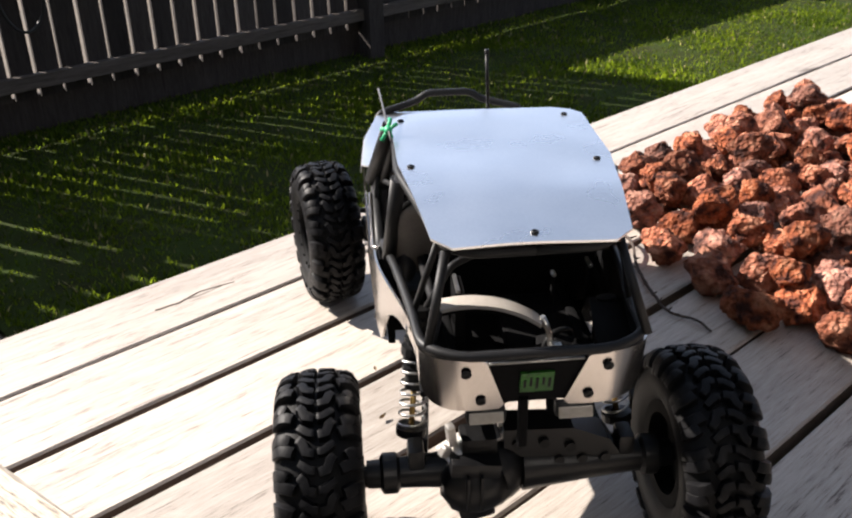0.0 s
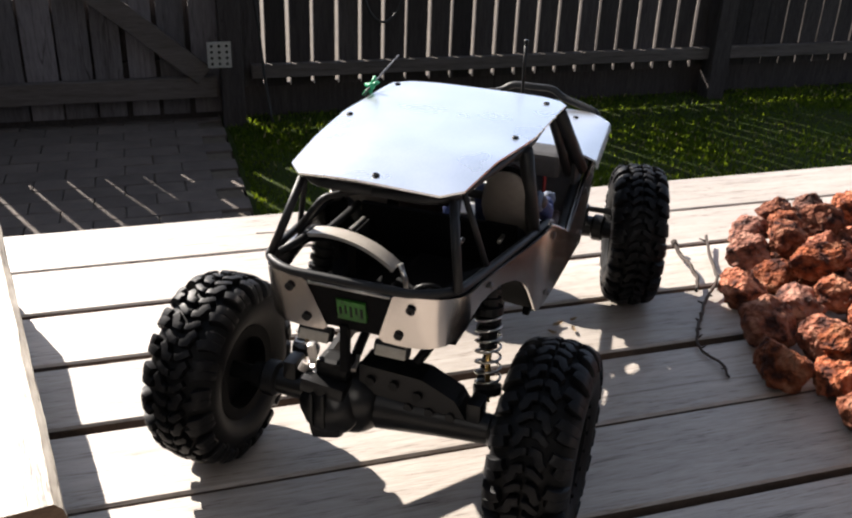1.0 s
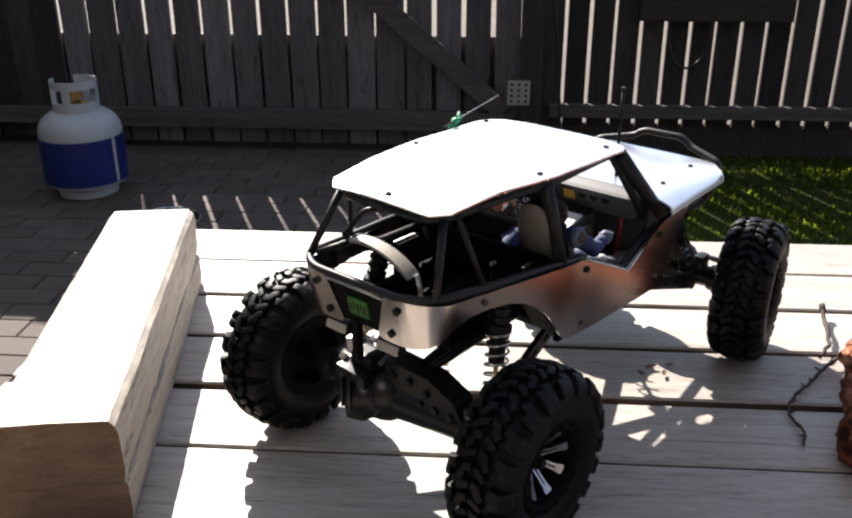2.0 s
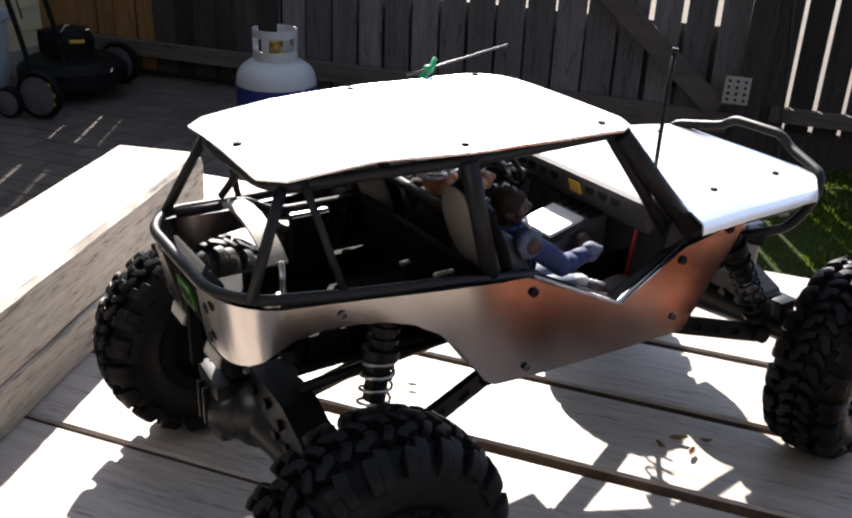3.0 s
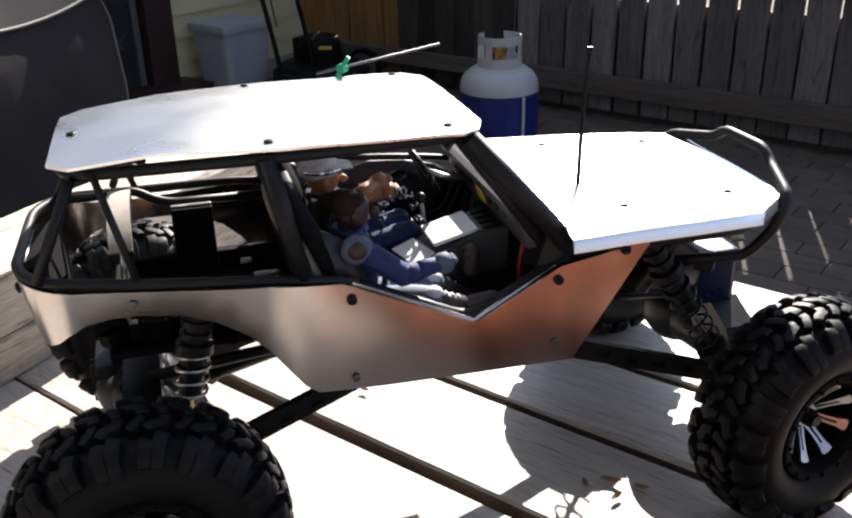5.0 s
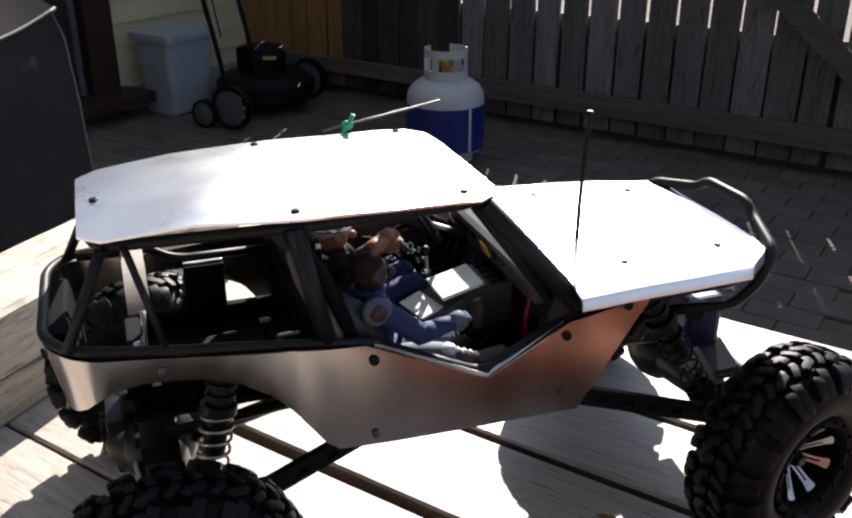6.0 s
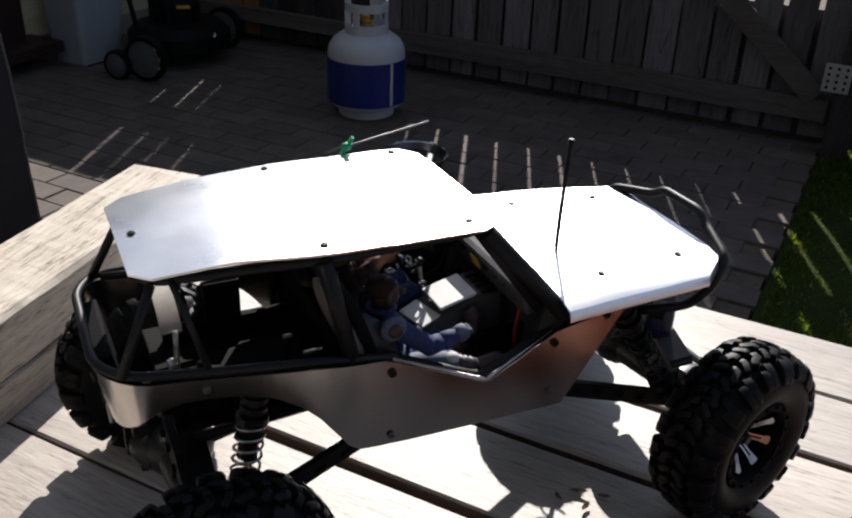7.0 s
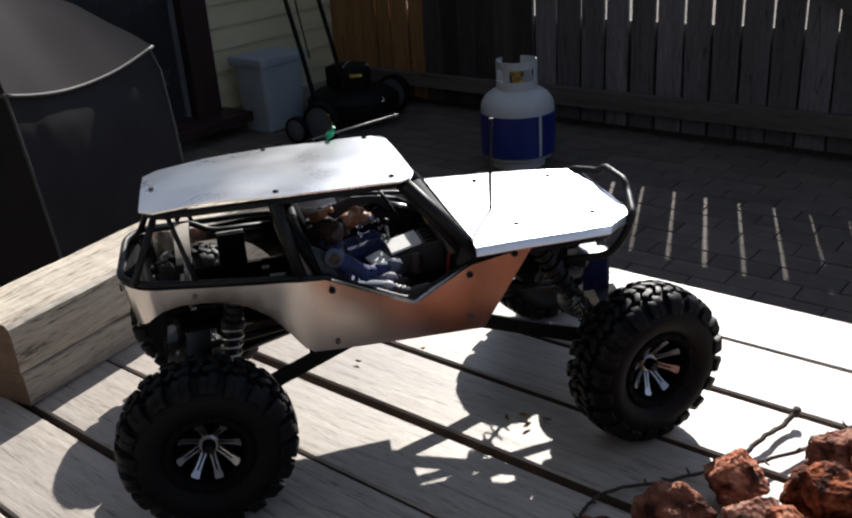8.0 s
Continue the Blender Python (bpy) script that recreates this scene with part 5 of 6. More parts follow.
def roof_z(x, y):
    bend = max(0.0, 0.030 - y) * 0.105
    return 0.2352 - bend - 0.35 * x * x + 0.0009 * noise.noise((x * 22, y * 22, 2.0)) - max(0, y - 0.16) * 0.05


def hood_z(x, y):
    return 0.1821 - (y - 0.219) * 0.047 - max(0.0, abs(x) - 0.072) ** 2 * 14 + 0.0006 * noise.noise((x * 25, y * 25, 8.0))


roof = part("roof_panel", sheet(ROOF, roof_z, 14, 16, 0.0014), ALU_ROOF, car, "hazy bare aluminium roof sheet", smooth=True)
for x, y in ((-0.057, 0.164), (0.057, 0.164), (-0.057, 0.0765), (0.057, 0.0765), (0.0, -0.015)):
    screw(roof, (x, y, roof_z(x, y) + 0.0001), (0, 0, 1), 0.0023)
HOOD = [(-0.0790, 0.2190), (0.0890, 0.2190), (0.0812, 0.333), (0.0655, 0.3535), (0.0560, 0.3625), (-0.0580, 0.3665), (-0.0655, 0.3630), (-0.0710, 0.336), (-0.0798, 0.292), (-0.0840, 0.2260)]
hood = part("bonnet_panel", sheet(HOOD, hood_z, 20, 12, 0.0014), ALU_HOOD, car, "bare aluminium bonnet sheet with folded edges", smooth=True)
for x, y in ((-0.057, 0.262), (0.059, 0.262), (-0.051, 0.331), (0.0507, 0.331)):
    screw(hood, (x, y, hood_z(x, y) + 0.0003), (0, 0, 1), 0.0024)
for side in (-1, 1):
    edge_ = [(0.0890, 0.2190), (0.0812, 0.333), (0.0655, 0.3535)] if side > 0 else [(0.0840, 0.2260), (0.0798, 0.292), (0.0710, 0.336)]
    bm = bmesh.new()
    rows = []
    for i in range(13):
        t = i / 12 * 2
        k = min(int(t), 1)
        f_ = t - k
        x = (edge_[k][0] * (1 - f_) + edge_[k + 1][0] * f_) * side
        y = edge_[k][1] * (1 - f_) + edge_[k + 1][1] * f_
        z = hood_z(x, y)
        rows.append([bm.verts.new(q) for q in ((x, y, z), (x + side * 0.0012, y, z - 0.0018), (x + side * 0.0020, y, z - 0.0068), (x + side * 0.0008, y, z - 0.0068), (x - side * 0.0003, y, z - 0.0018))])
    for p, q in zip(rows, rows[1:]):
        for k in range(5):
            bm.faces.new((p[k], p[(k + 1) % 5], q[(k + 1) % 5], q[k]))
    bm.faces.new(rows[0])
    bm.faces.new(rows[-1][::-1])
    part("folded_edge", bm, ALU_HOOD, hood, smooth=True)
part("bonnet_underlay", box((0, 0.288, 0.168), (0.120, 0.120, 0.010), 0.003), BLACK, car)

# cage
R = 0.0030


def cage(name, pts, r=R, rnd_=0.012):
    return part(name, tube(rounded_path(pts, rnd_, 4), r, 10), TUBE_BLACK, car)


cage("belt_rail", [(0.0765, 0.112, 0.1655), (0.0715, 0.060, 0.1712), (0.0622, 0.008, 0.1728), (0.0575, -0.034, 0.1775), (0.038, -0.0470, 0.1775), (-0.043, -0.0470, 0.1775), (-0.0620, -0.034, 0.1780), (-0.0640, 0.008, 0.1765), (-0.0690, 0.060, 0.1750), (-0.0745, 0.112, 0.168)], 0.0027, 0.016)
cage("roof_rail", [(0.0, -0.0185, 0.2225), (0.034, -0.0185, 0.2225), (0.0455, -0.010, 0.2235), (0.0645, 0.085, 0.2285), (0.0615, 0.166, 0.2285), (0.050, 0.176, 0.2285), (-0.050, 0.176, 0.2285), (-0.0615, 0.166, 0.2285), (-0.0645, 0.085, 0.2285), (-0.0465, -0.010, 0.2235), (-0.034, -0.0185, 0.2225), (0.0, -0.0185, 0.2225)], rnd_=0.01)
for side in (-1, 1):
    cage("rear_upright", [(side * 0.0585, -0.0355, 0.1775), (side * 0.0465, -0.0140, 0.2225)], 0.0027)
    cage("front_pillar", [(side * 0.0640, 0.172, 0.2285), (side * 0.0770, 0.2245, 0.1680)], 0.0056)
    cage("front_pillar_brace", [(side * 0.0590, 0.168, 0.2285), (side * 0.0690, 0.214, 0.1660)], 0.0034)
    for k in (0.44, 0.80):
        hi, lo = Vector((side * 0.0640, 0.172, 0.2285)), Vector((side * 0.0770, 0.2245, 0.1680))
        hi2, lo2 = Vector((side * 0.0590, 0.168, 0.2285)), Vector((side * 0.0690, 0.214, 0.1660))
        part("pillar_web", add_prism(bmesh.new(), [hi.lerp(lo, k), hi.lerp(lo, k + 0.14), hi2.lerp(lo2, k + 0.14), hi2.lerp(lo2, k)], (0, 0.0015, 0.0015)), TUBE_BLACK, car)
    part("pillar_gusset", add_prism(bmesh.new(), [(side * 0.0760, 0.206, 0.160), (side * 0.0785, 0.228, 0.161), (side * 0.0785, 0.230, 0.168), (side * 0.0745, 0.212, 0.178)], (-side * 0.003, 0, 0)), TUBE_BLACK, car)
    cage("middle_pillar", [(side * 0.0650, 0.0735, 0.2285), (side * 0.0720, 0.0860, 0.169)], 0.0048)
    cage("rear_brace", [(side * 0.0490, -0.004, 0.2250), (side * 0.0620, 0.009, 0.1745)], 0.0019)
    cage("door_rail", [(side * 0.0745, 0.105, 0.166), (side * 0.0750, 0.1695, 0.1345), (side * 0.0750, 0.222, 0.163)], 0.0036)
    cage("bonnet_rail", [(side * 0.0765, 0.224, 0.1665), (side * 0.0690, 0.335, 0.1620), (side * 0.054, 0.352, 0.1640)], 0.0040)
    cage("front_upright", [(side * 0.0600, 0.300, 0.1640), (side * 0.0450, 0.285, 0.120)], 0.0040)
cage("roof_crossbar", [(-0.0645, 0.074, 0.2275), (0.0645, 0.074, 0.2275)])
cage("dash_bar", [(-0.0750, 0.222, 0.1700), (0.0750, 0.222, 0.1700)])
cage("harness_bar", [(-0.0680, 0.092, 0.186), (0.0680, 0.092, 0.186)])
cage("window_bar", [(-0.0560, -0.0300, 0.1780), (-0.0500, -0.0075, 0.1800), (-0.0500, 0.0068, 0.1815), (-0.0500, 0.0195, 0.1738), (-0.0500, 0.0290, 0.1713), (-0.0520, 0.0800, 0.1700)], 0.0026, 0.006)

cage("drum_hoop", [(-0.0560, -0.0040, 0.1835), (-0.0420, 0.0040, 0.2040), (-0.0220, 0.0160, 0.2070)], 0.0022, 0.005)

# front bumper hoop
cage("front_bumper", [(-0.050, 0.300, 0.138), (-0.060, 0.342, 0.140), (-0.068, 0.352, 0.158), (-0.066, 0.360, 0.176), (-0.030, 0.3725, 0.1825), (-0.020, 0.3735, 0.1895), (0.020, 0.3735, 0.1895), (0.030, 0.3725, 0.1825), (0.066, 0.360, 0.176), (0.068, 0.352, 0.158), (0.060, 0.342, 0.140), (0.050, 0.300, 0.138)], 0.0033, 0.008)

# tail: number plate box with green print, lamp pods
tail = part("tail_box", box((-0.004, -0.0380, 0.1585), (0.066, 0.010, 0.031), 0.002, pose(0, 0, 0, 11, 0, 0)), MATTE_BLACK, car)
part("tail_plate", box((-0.002, -0.0440, 0.1580), (0.0180, 0.002, 0.0140), 0.0008, pose(0, 0, 0, 11, 0, 0)), GREEN, tail, "dark plate with a green print")
bm = bmesh.new()
for k in range(5):
    add_box(bm, (-0.0086 + 0.0033 * k, -0.0450, 0.1575 + 0.0012 * (k % 2)), (0.0013, 0.0008, 0.0050 + 0.0012 * (k % 3)), 0, pose(0, 0, 0, 11, 0, 0))
part("print_bar", bm, BLACK, tail)
part("plate_trim", tube([(-0.028, -0.0462, 0.1722), (0.022, -0.0462, 0.1722)], 0.0009, 6), STEEL, tail)
for x in (-0.028, 0.021):
    pod = part("lamp_pod", box((x, -0.0375, 0.1345), (0.0225, 0.007, 0.0095), 0.0036, pose(0, 0, 0, -20, 0, 0)), BLACK, car)
    part("lens", box((x, -0.0406, 0.1338), (0.0190, 0.0026, 0.0066), 0.0012, pose(0, 0, 0, -20, 0, 0)), LENS, pod, "frosted pale lens")
part("tail_bracket", box((-0.008, -0.040, 0.130), (0.0050, 0.006, 0.032), 0.001), MATTE_BLACK, car)

# pale drum with a black face in the bed


def arc_band(r0, r1, y0_, y1_, a0, a1, cx, cz, steps=20):
    """A curved strip about the car's length axis, between two angles."""
    bm = bmesh.new()
    rows = []
    for i in range(steps + 1):
        a = radians(a0 + (a1 - a0) * i / steps)
        rows.append([bm.verts.new((cx + r * math.cos(a), y, cz + r * math.sin(a))) for r, y in ((r0, y0_), (r1, y0_), (r1, y1_), (r0, y1_))])
    for p, q in zip(rows, rows[1:]):
        for k in range(4):
            bm.faces.new((p[k], p[(k + 1) % 4], q[(k + 1) % 4], q[k]))
    bm.faces.new(rows[0])
    bm.faces.new(rows[-1][::-1])
    return bm


drum = part("drum_band", arc_band(0.0645, 0.0667, -0.0065, 0.0055, 50, 106, -0.034, 0.1176, 36), CREAM_BAND, car, "cream band of a round drum")
part("drum_ring", arc_band(0.0600, 0.0643, -0.0020, 0.0055, 50, 106, -0.034, 0.1176, 36), MATTE_BLACK, drum, "black inner ring")
part("bracket", tube([(0.010, 0.001, 0.170), (0.014, 0.000, 0.160), (0.018, -0.002, 0.132)], 0.0018, 6), STEEL, car, "bare metal upright bracket")
part("bracket_foot", box((0.0165, -0.003, 0.1500), (0.007, 0.005, 0.010), 0.002, pose(0, 0, 0, 8, 12, 10)), STEEL, car)
rx_box = part("receiver_box", box((-0.0335, 0.0380, 0.1545), (0.006, 0.0230, 0.038), 0.001), MATTE_BLACK, car)
part("box_rim", box((-0.0345, 0.0380, 0.1742), (0.0024, 0.0225, 0.0014), 0.0004), STEEL, rx_box, "bright top edge")
part("battery_box", box((0.018, 0.050, 0.1365), (0.048, 0.060, 0.009), 0.003), MATTE_BLACK, car)
rb = random.Random(3)
for k in range(7):
    c = Vector((rb.uniform(0.008, 0.045), rb.uniform(-0.010, 0.018), 0.136 + rb.random() * 0.010))
    part("engine_block", box(c, (0.006 + 0.008 * rb.random(), 0.005 + 0.01 * rb.random(), 0.005 + 0.004 * rb.random()), 0.001, pose(0, 0, 0, rb.uniform(-30, 30), rb.uniform(-30, 30), rb.uniform(0, 90))), MATTE_BLACK, car)
part("hose", tube(smooth_path([(0.012, 0.010, 0.136), (0.018, 0.012, 0.150), (0.030, 0.017, 0.150), (0.034, 0.022, 0.136)]), 0.0018, 7), BLACK, car)
for c, l_ in (((0.044, 0.006, 0.1575), 0.0050), ((0.046, 0.020, 0.1560), 0.0070), ((0.030, 0.062, 0.1640), 0.0030), ((0.0545, 0.070, 0.1665), 0.0065)):
    part("pipe_stub", tube([(c[0], c[1], 0.131), (c[0], c[1], c[2] - 0.001)], 0.0012, 6), MATTE_BLACK, car)
    part("hose_fitting", add_lathe(bmesh.new(), [(0.0006, -l_), (0.0015, -0.9 * l_), (0.0015, 0.2 * l_), (0.0011, 0.4 * l_), (0.0015, 0.7 * l_), (0.0005, l_)], "y", 10, c), STEEL, car, "small metal hose fitting")

# cabin
for x in (-0.050, 0.052):
    seat = part("seat", box((x * 0.86, 0.130, 0.124), (0.044, 0.046, 0.018), 0.006), BLACK, car, "dark moulded bucket seat")
    bm = blob(bmesh.new(), (x * 1.04, 0.0860, 0.182), (0.0185, 0.0060, 0.0330), 0, 3, 0.05, pose(0, 0, 0, 24, 0, 0).to_3x3())
    part("backrest", bm, LIGHT_GREY, seat, "grey-tan shell of the backrest", smooth=True)
    sd = 1 if x > 0 else -1
    part("bolster", blob(bmesh.new(), (sd * 0.0600, 0.1030, 0.163), (0.0090, 0.0150, 0.0260), 0, 3, 0.06, pose(0, 0, 0, 26, 0, 0).to_3x3()), SEAT_BLUE, seat, "dark blue-grey side bolster", smooth=True)
    part("cushion", blob(bmesh.new(), (x * 1.03, 0.0935, 0.182), (0.0190, 0.0060, 0.0350), 0, 3, 0.04, pose(0, 0, 0, 24, 0, 0).to_3x3()), MATTE_BLACK, seat, smooth=True)
bm = bmesh.new()
add_prism(bm, [(-0.0040, 0.145, 0.114), (-0.0040, 0.145, 0.1405), (-0.0040, 0.166, 0.1505), (-0.0040, 0.192, 0.1625), (-0.0040, 0.209, 0.1645), (-0.0040, 0.209, 0.114)], (0.0315, 0, 0))
bmesh.ops.bevel(bm, geom=bm.edges[:], offset=0.0015, segments=2, affect="EDGES")
tun = part("tunnel", bm, GREY_PLASTIC, car, "grey plastic centre tunnel")
part("tunnel_plate", box((0.0110, 0.1780, 0.1592), (0.0280, 0.0265, 0.0022), 0.0006, pose(0, 0, 0, 14, 0, 0)), WHITE_PLASTIC, tun, "white plate on the tunnel")
part("paper_scrap", box((0.0130, 0.1560, 0.1485), (0.0250, 0.0150, 0.0014), 0.0004, pose(0, 0, 0, 15, 0, 14)), WHITE_PLASTIC, tun)
for k in range(4):
    part("switch", box((0.0030 + 0.0075 * k, 0.1985, 0.1642), (0.0045, 0.0100, 0.0018), 0.0004, pose(0, 0, 0, 6, 0, 0)), BLACK, tun)
dash = part("dashboard", box((0, 0.209, 0.176), (0.128, 0.016, 0.022), 0.004, pose(0, 0, 0, 20, 0, 0)), GREY_PLASTIC, car, "grey moulded dashboard")
part("sticker", box((0.006, 0.1990, 0.1755), (0.010, 0.001, 0.008), 0, pose(0, 0, 0, 20, 0, 0)), YELLOW, dash, "small yellow sticker")
for k in (0, 1, 2, 3, 6, 7, 8):
    part("gauge", add_lathe(bmesh.new(), [(0.0040, -0.001), (0.0042, 0.0), (0.0040, 0.001)], "y", 12, (-0.048 + 0.011 * k, 0.2005, 0.178)), BLACK, dash)
# levers, wiring and a bright chain by the steering wheel
rc = random.Random(8)
for k in range(22):
    t = k / 21
    c = Vector((-0.012 + rc.uniform(-0.008, 0.010), 0.142 + 0.036 * t + rc.uniform(-0.003, 0.003), 0.158 + 0.016 * math.sin(t * 4.4) + rc.uniform(-0.002, 0.004)))
    ring_ = add_lathe(bmesh.new(), [(0.0019, -0.0007), (0.0028, 0.0), (0.0019, 0.0007), (0.0013, 0.0)], "z", 10, closed=True)
    ob = part("link_ring", ring_, CHROME if k % 3 else DARK_STEEL, car, "small bright chain link")
    ob.matrix_basis = Matrix.Translation(c) @ pose(0, 0, 0, rc.uniform(0, 180), rc.uniform(0, 180), 0)
part("door_bag", blob(bmesh.new(), (-0.0640, 0.158, 0.156), (0.0035, 0.048, 0.023), 0, 3, 0.12), SEAT_BLUE, car, "dark cloth bag inside the far door")
part("door_bar", tube(smooth_path([(-0.0640, 0.092, 0.1870), (-0.0620, 0.130, 0.1842), (-0.0620, 0.175, 0.1800), (-0.0680, 0.205, 0.1740)]), 0.0021, 8), TUBE_BLACK, car)
for k in range(7):
    a_ = Vector((rc.uniform(-0.058, -0.030), rc.uniform(0.150, 0.200), rc.uniform(0.150, 0.178)))
    b_ = a_ + Vector((rc.uniform(-0.014, 0.014), rc.uniform(-0.018, 0.018), rc.uniform(-0.012, 0.012)))
    part("wire", tube(smooth_path([a_, a_.lerp(b_, 0.5) + Vector((0, 0, 0.004)), b_]), 0.0016, 6), MATTE_BLACK, car)
for k in range(4):
    x0_ = -0.050 + 0.014 * k
    part("wire", tube(smooth_path([(x0_, 0.200, 0.166), (x0_ + 0.006, 0.190, 0.150 + 0.004 * (k % 2)), (x0_ - 0.003, 0.176, 0.140), (x0_ + 0.004, 0.165, 0.122)]), 0.0013, 6), BLACK, car)
part("gear_lever", tube([(-0.016, 0.176, 0.118), (-0.018, 0.172, 0.150), (-0.019, 0.170, 0.166)], 0.0016, 6), STEEL, car)
part("lever_knob", blob(bmesh.new(), (-0.019, 0.170, 0.168), (0.0034, 0.0034, 0.0036)), BLACK, car)
ring = [(-0.034 + 0.015 * math.cos(a * math.pi / 10), 0.176 - 0.007 * math.sin(a * math.pi / 10), 0.180 + 0.0125 * math.sin(a * math.pi / 10)) for a in range(21)]
wh = part("steering_wheel", tube(ring, 0.0018, 8), BLACK, car)
bm = bmesh.new()
for k in range(3):
    a = k * 2 * math.pi / 3 + 0.5
    add_tube(bm, [(-0.034, 0.176, 0.180), (-0.034 + 0.015 * math.cos(a), 0.176 - 0.007 * math.sin(a), 0.180 + 0.0125 * math.sin(a))], 0.0013, 6)
add_tube(bm, [(-0.034, 0.176, 0.180), (-0.034, 0.205, 0.168)], 0.002, 8)
part("spokes", bm, STEEL, wh)
part("red_strap", tube(smooth_path([(0.052, 0.208, 0.166), (0.053, 0.205, 0.150), (0.050, 0.207, 0.132), (0.048, 0.205, 0.118)]), 0.0015, 6), RED, car, "red cord by the firewall")

# two seated dolls, each one plain moulded shape


def doll(at, label, mats, arms, legs, patch=False, brim=True):
    """mats: body, head, cap, thighs, boots, sleeves, forearms, fists, patch, strap"""
    bm = bmesh.new()
    o = Vector(at)

    def by(a, b, c):
        return o + Vector((a, b, c))

    blob(bm, by(0, 0.119, 0.148), (0.0165, 0.0125, 0.024), 0, 3, 0.14)
    blob(bm, by(0, 0.124, 0.132), (0.0165, 0.0155, 0.010), 0)
    add_tube(bm, [by(0, 0.117, 0.166), by(0, 0.118, 0.176)], 0.0058, 8, 1)
    blob(bm, by(0.0005, 0.1190, 0.1795), (0.0080, 0.0092, 0.0106), 1, 3, 0.12)
    blob(bm, by(0, 0.1305, 0.1775), (0.0022, 0.0030, 0.0026), 1)
    for k in (-1, 1):
        blob(bm, by(k * 0.0090, 0.1185, 0.1790), (0.0014, 0.0026, 0.0034), 1, 1)
    blob(bm, by(0.0005, 0.1165, 0.1855 if brim else 0.1835), (0.0102, 0.0118, 0.0080) if brim else (0.0086, 0.0096, 0.0074), 2, 3, 0.18)
    if brim:
        add_prism(bm, [by(-0.008, 0.124, 0.1862), by(0.009, 0.124, 0.1862), by(0.006, 0.1355, 0.1848), by(-0.005, 0.1355, 0.1848)], (0, 0, 0.0014), 2)
        band = [by(0.0005 + 0.0104 * math.cos(a * math.pi / 8), 0.1180 + 0.0118 * math.sin(a * math.pi / 8), 0.1852) for a in range(17)]
        add_tube(bm, band, 0.0016, 6, 9)
    collar = [by(0.0078 * math.cos(a * math.pi / 8), 0.1175 + 0.0078 * math.sin(a * math.pi / 8), 0.1695) for a in range(17)]
    add_tube(bm, collar, 0.0021, 6, 5)
    for k in (-1, 1):
        add_tube(bm, [by(k * 0.0085, 0.1100, 0.1690), by(k * 0.0090, 0.1275, 0.1660), by(k * 0.0075, 0.1335, 0.1500), by(k * 0.0040, 0.1340, 0.1380)], 0.0016, 6, 9)
    for s, el, ha in arms:
        sh_, el, ha = by(s * 0.0170, 0.118, 0.165), Vector(el), Vector(ha)
        blob(bm, sh_, (0.0085, 0.0085, 0.0088), 5, 2, 0.1)
        add_tube(bm, smooth_path([sh_, sh_.lerp(el, 0.5) + Vector((s * 0.001, 0, 0.001)), el], 3), 0.0068, 8, 5, 0.88)
        blob(bm, el, (0.0062, 0.0062, 0.0062), 5, 2, 0.12)
        add_tube(bm, [el, el.lerp(ha, 0.35)], 0.0058, 8, 5, 0.95)
        add_tube(bm, [el.lerp(ha, 0.33), el.lerp(ha, 0.6) + Vector((0, 0, 0.0006)), ha], 0.0053, 8, 6, 0.8)
        blob(bm, ha, (0.0056, 0.0062, 0.0060), 7, 2, 0.2)
        for k in range(4):
            blob(bm, ha + Vector((-s * 0.0032 + s * 0.0020 * k, 0.0050, 0.0020)), (0.0013, 0.0024, 0.0022), 7, 1)
    if patch:
        blob(bm, by(0.0213, 0.1165, 0.1665), (0.0046, 0.0080, 0.0080), 8, 3, 0.1)
        blob(bm, by(0.0240, 0.1165, 0.1670), (0.0035, 0.0050, 0.0050), 4, 3, 0.1)
    for hip, kn, an, toe in legs:
        hip, kn, an, toe = Vector(hip), Vector(kn), Vector(an), Vector(toe)
        add_tube(bm, smooth_path([hip, hip.lerp(kn, 0.5) + Vector((0, 0, 0.0015)), kn], 3), 0.0082, 10, 3, 0.85)
        blob(bm, kn, (0.0074, 0.0074, 0.0074), 3, 2, 0.15)
        # white blob on top of each knee stands in for a sunlit highlight
        if patch:
            blob(bm, kn + Vector((0.0020, 0.0005, 0.0045)), (0.0045, 0.0050, 0.0036), 10, 2, 0.1)
        add_tube(bm, [kn.lerp(an, 0.12), kn.lerp(an, 0.5), an], 0.0062, 8, 4, 0.85)
        for k in range(4):
            c_ = kn.lerp(an, 0.35 + 0.18 * k)
            blob(bm, c_ + Vector((0, 0.001, 0.0050)), (0.0032, 0.0014, 0.0012), 10 if patch else 9, 1)
        add_tube(bm, smooth_path([an, an.lerp(toe, 0.5) + Vector((0, 0, 0.0008)), toe], 3), 0.0058, 8, 4, 0.9)
        blob(bm, toe, (0.0056, 0.0058, 0.0056), 4, 2, 0.12)
    d = part("doll", bm, mats, None)
    d.matrix_basis = CAR
    return tagged(d, label, "doll")


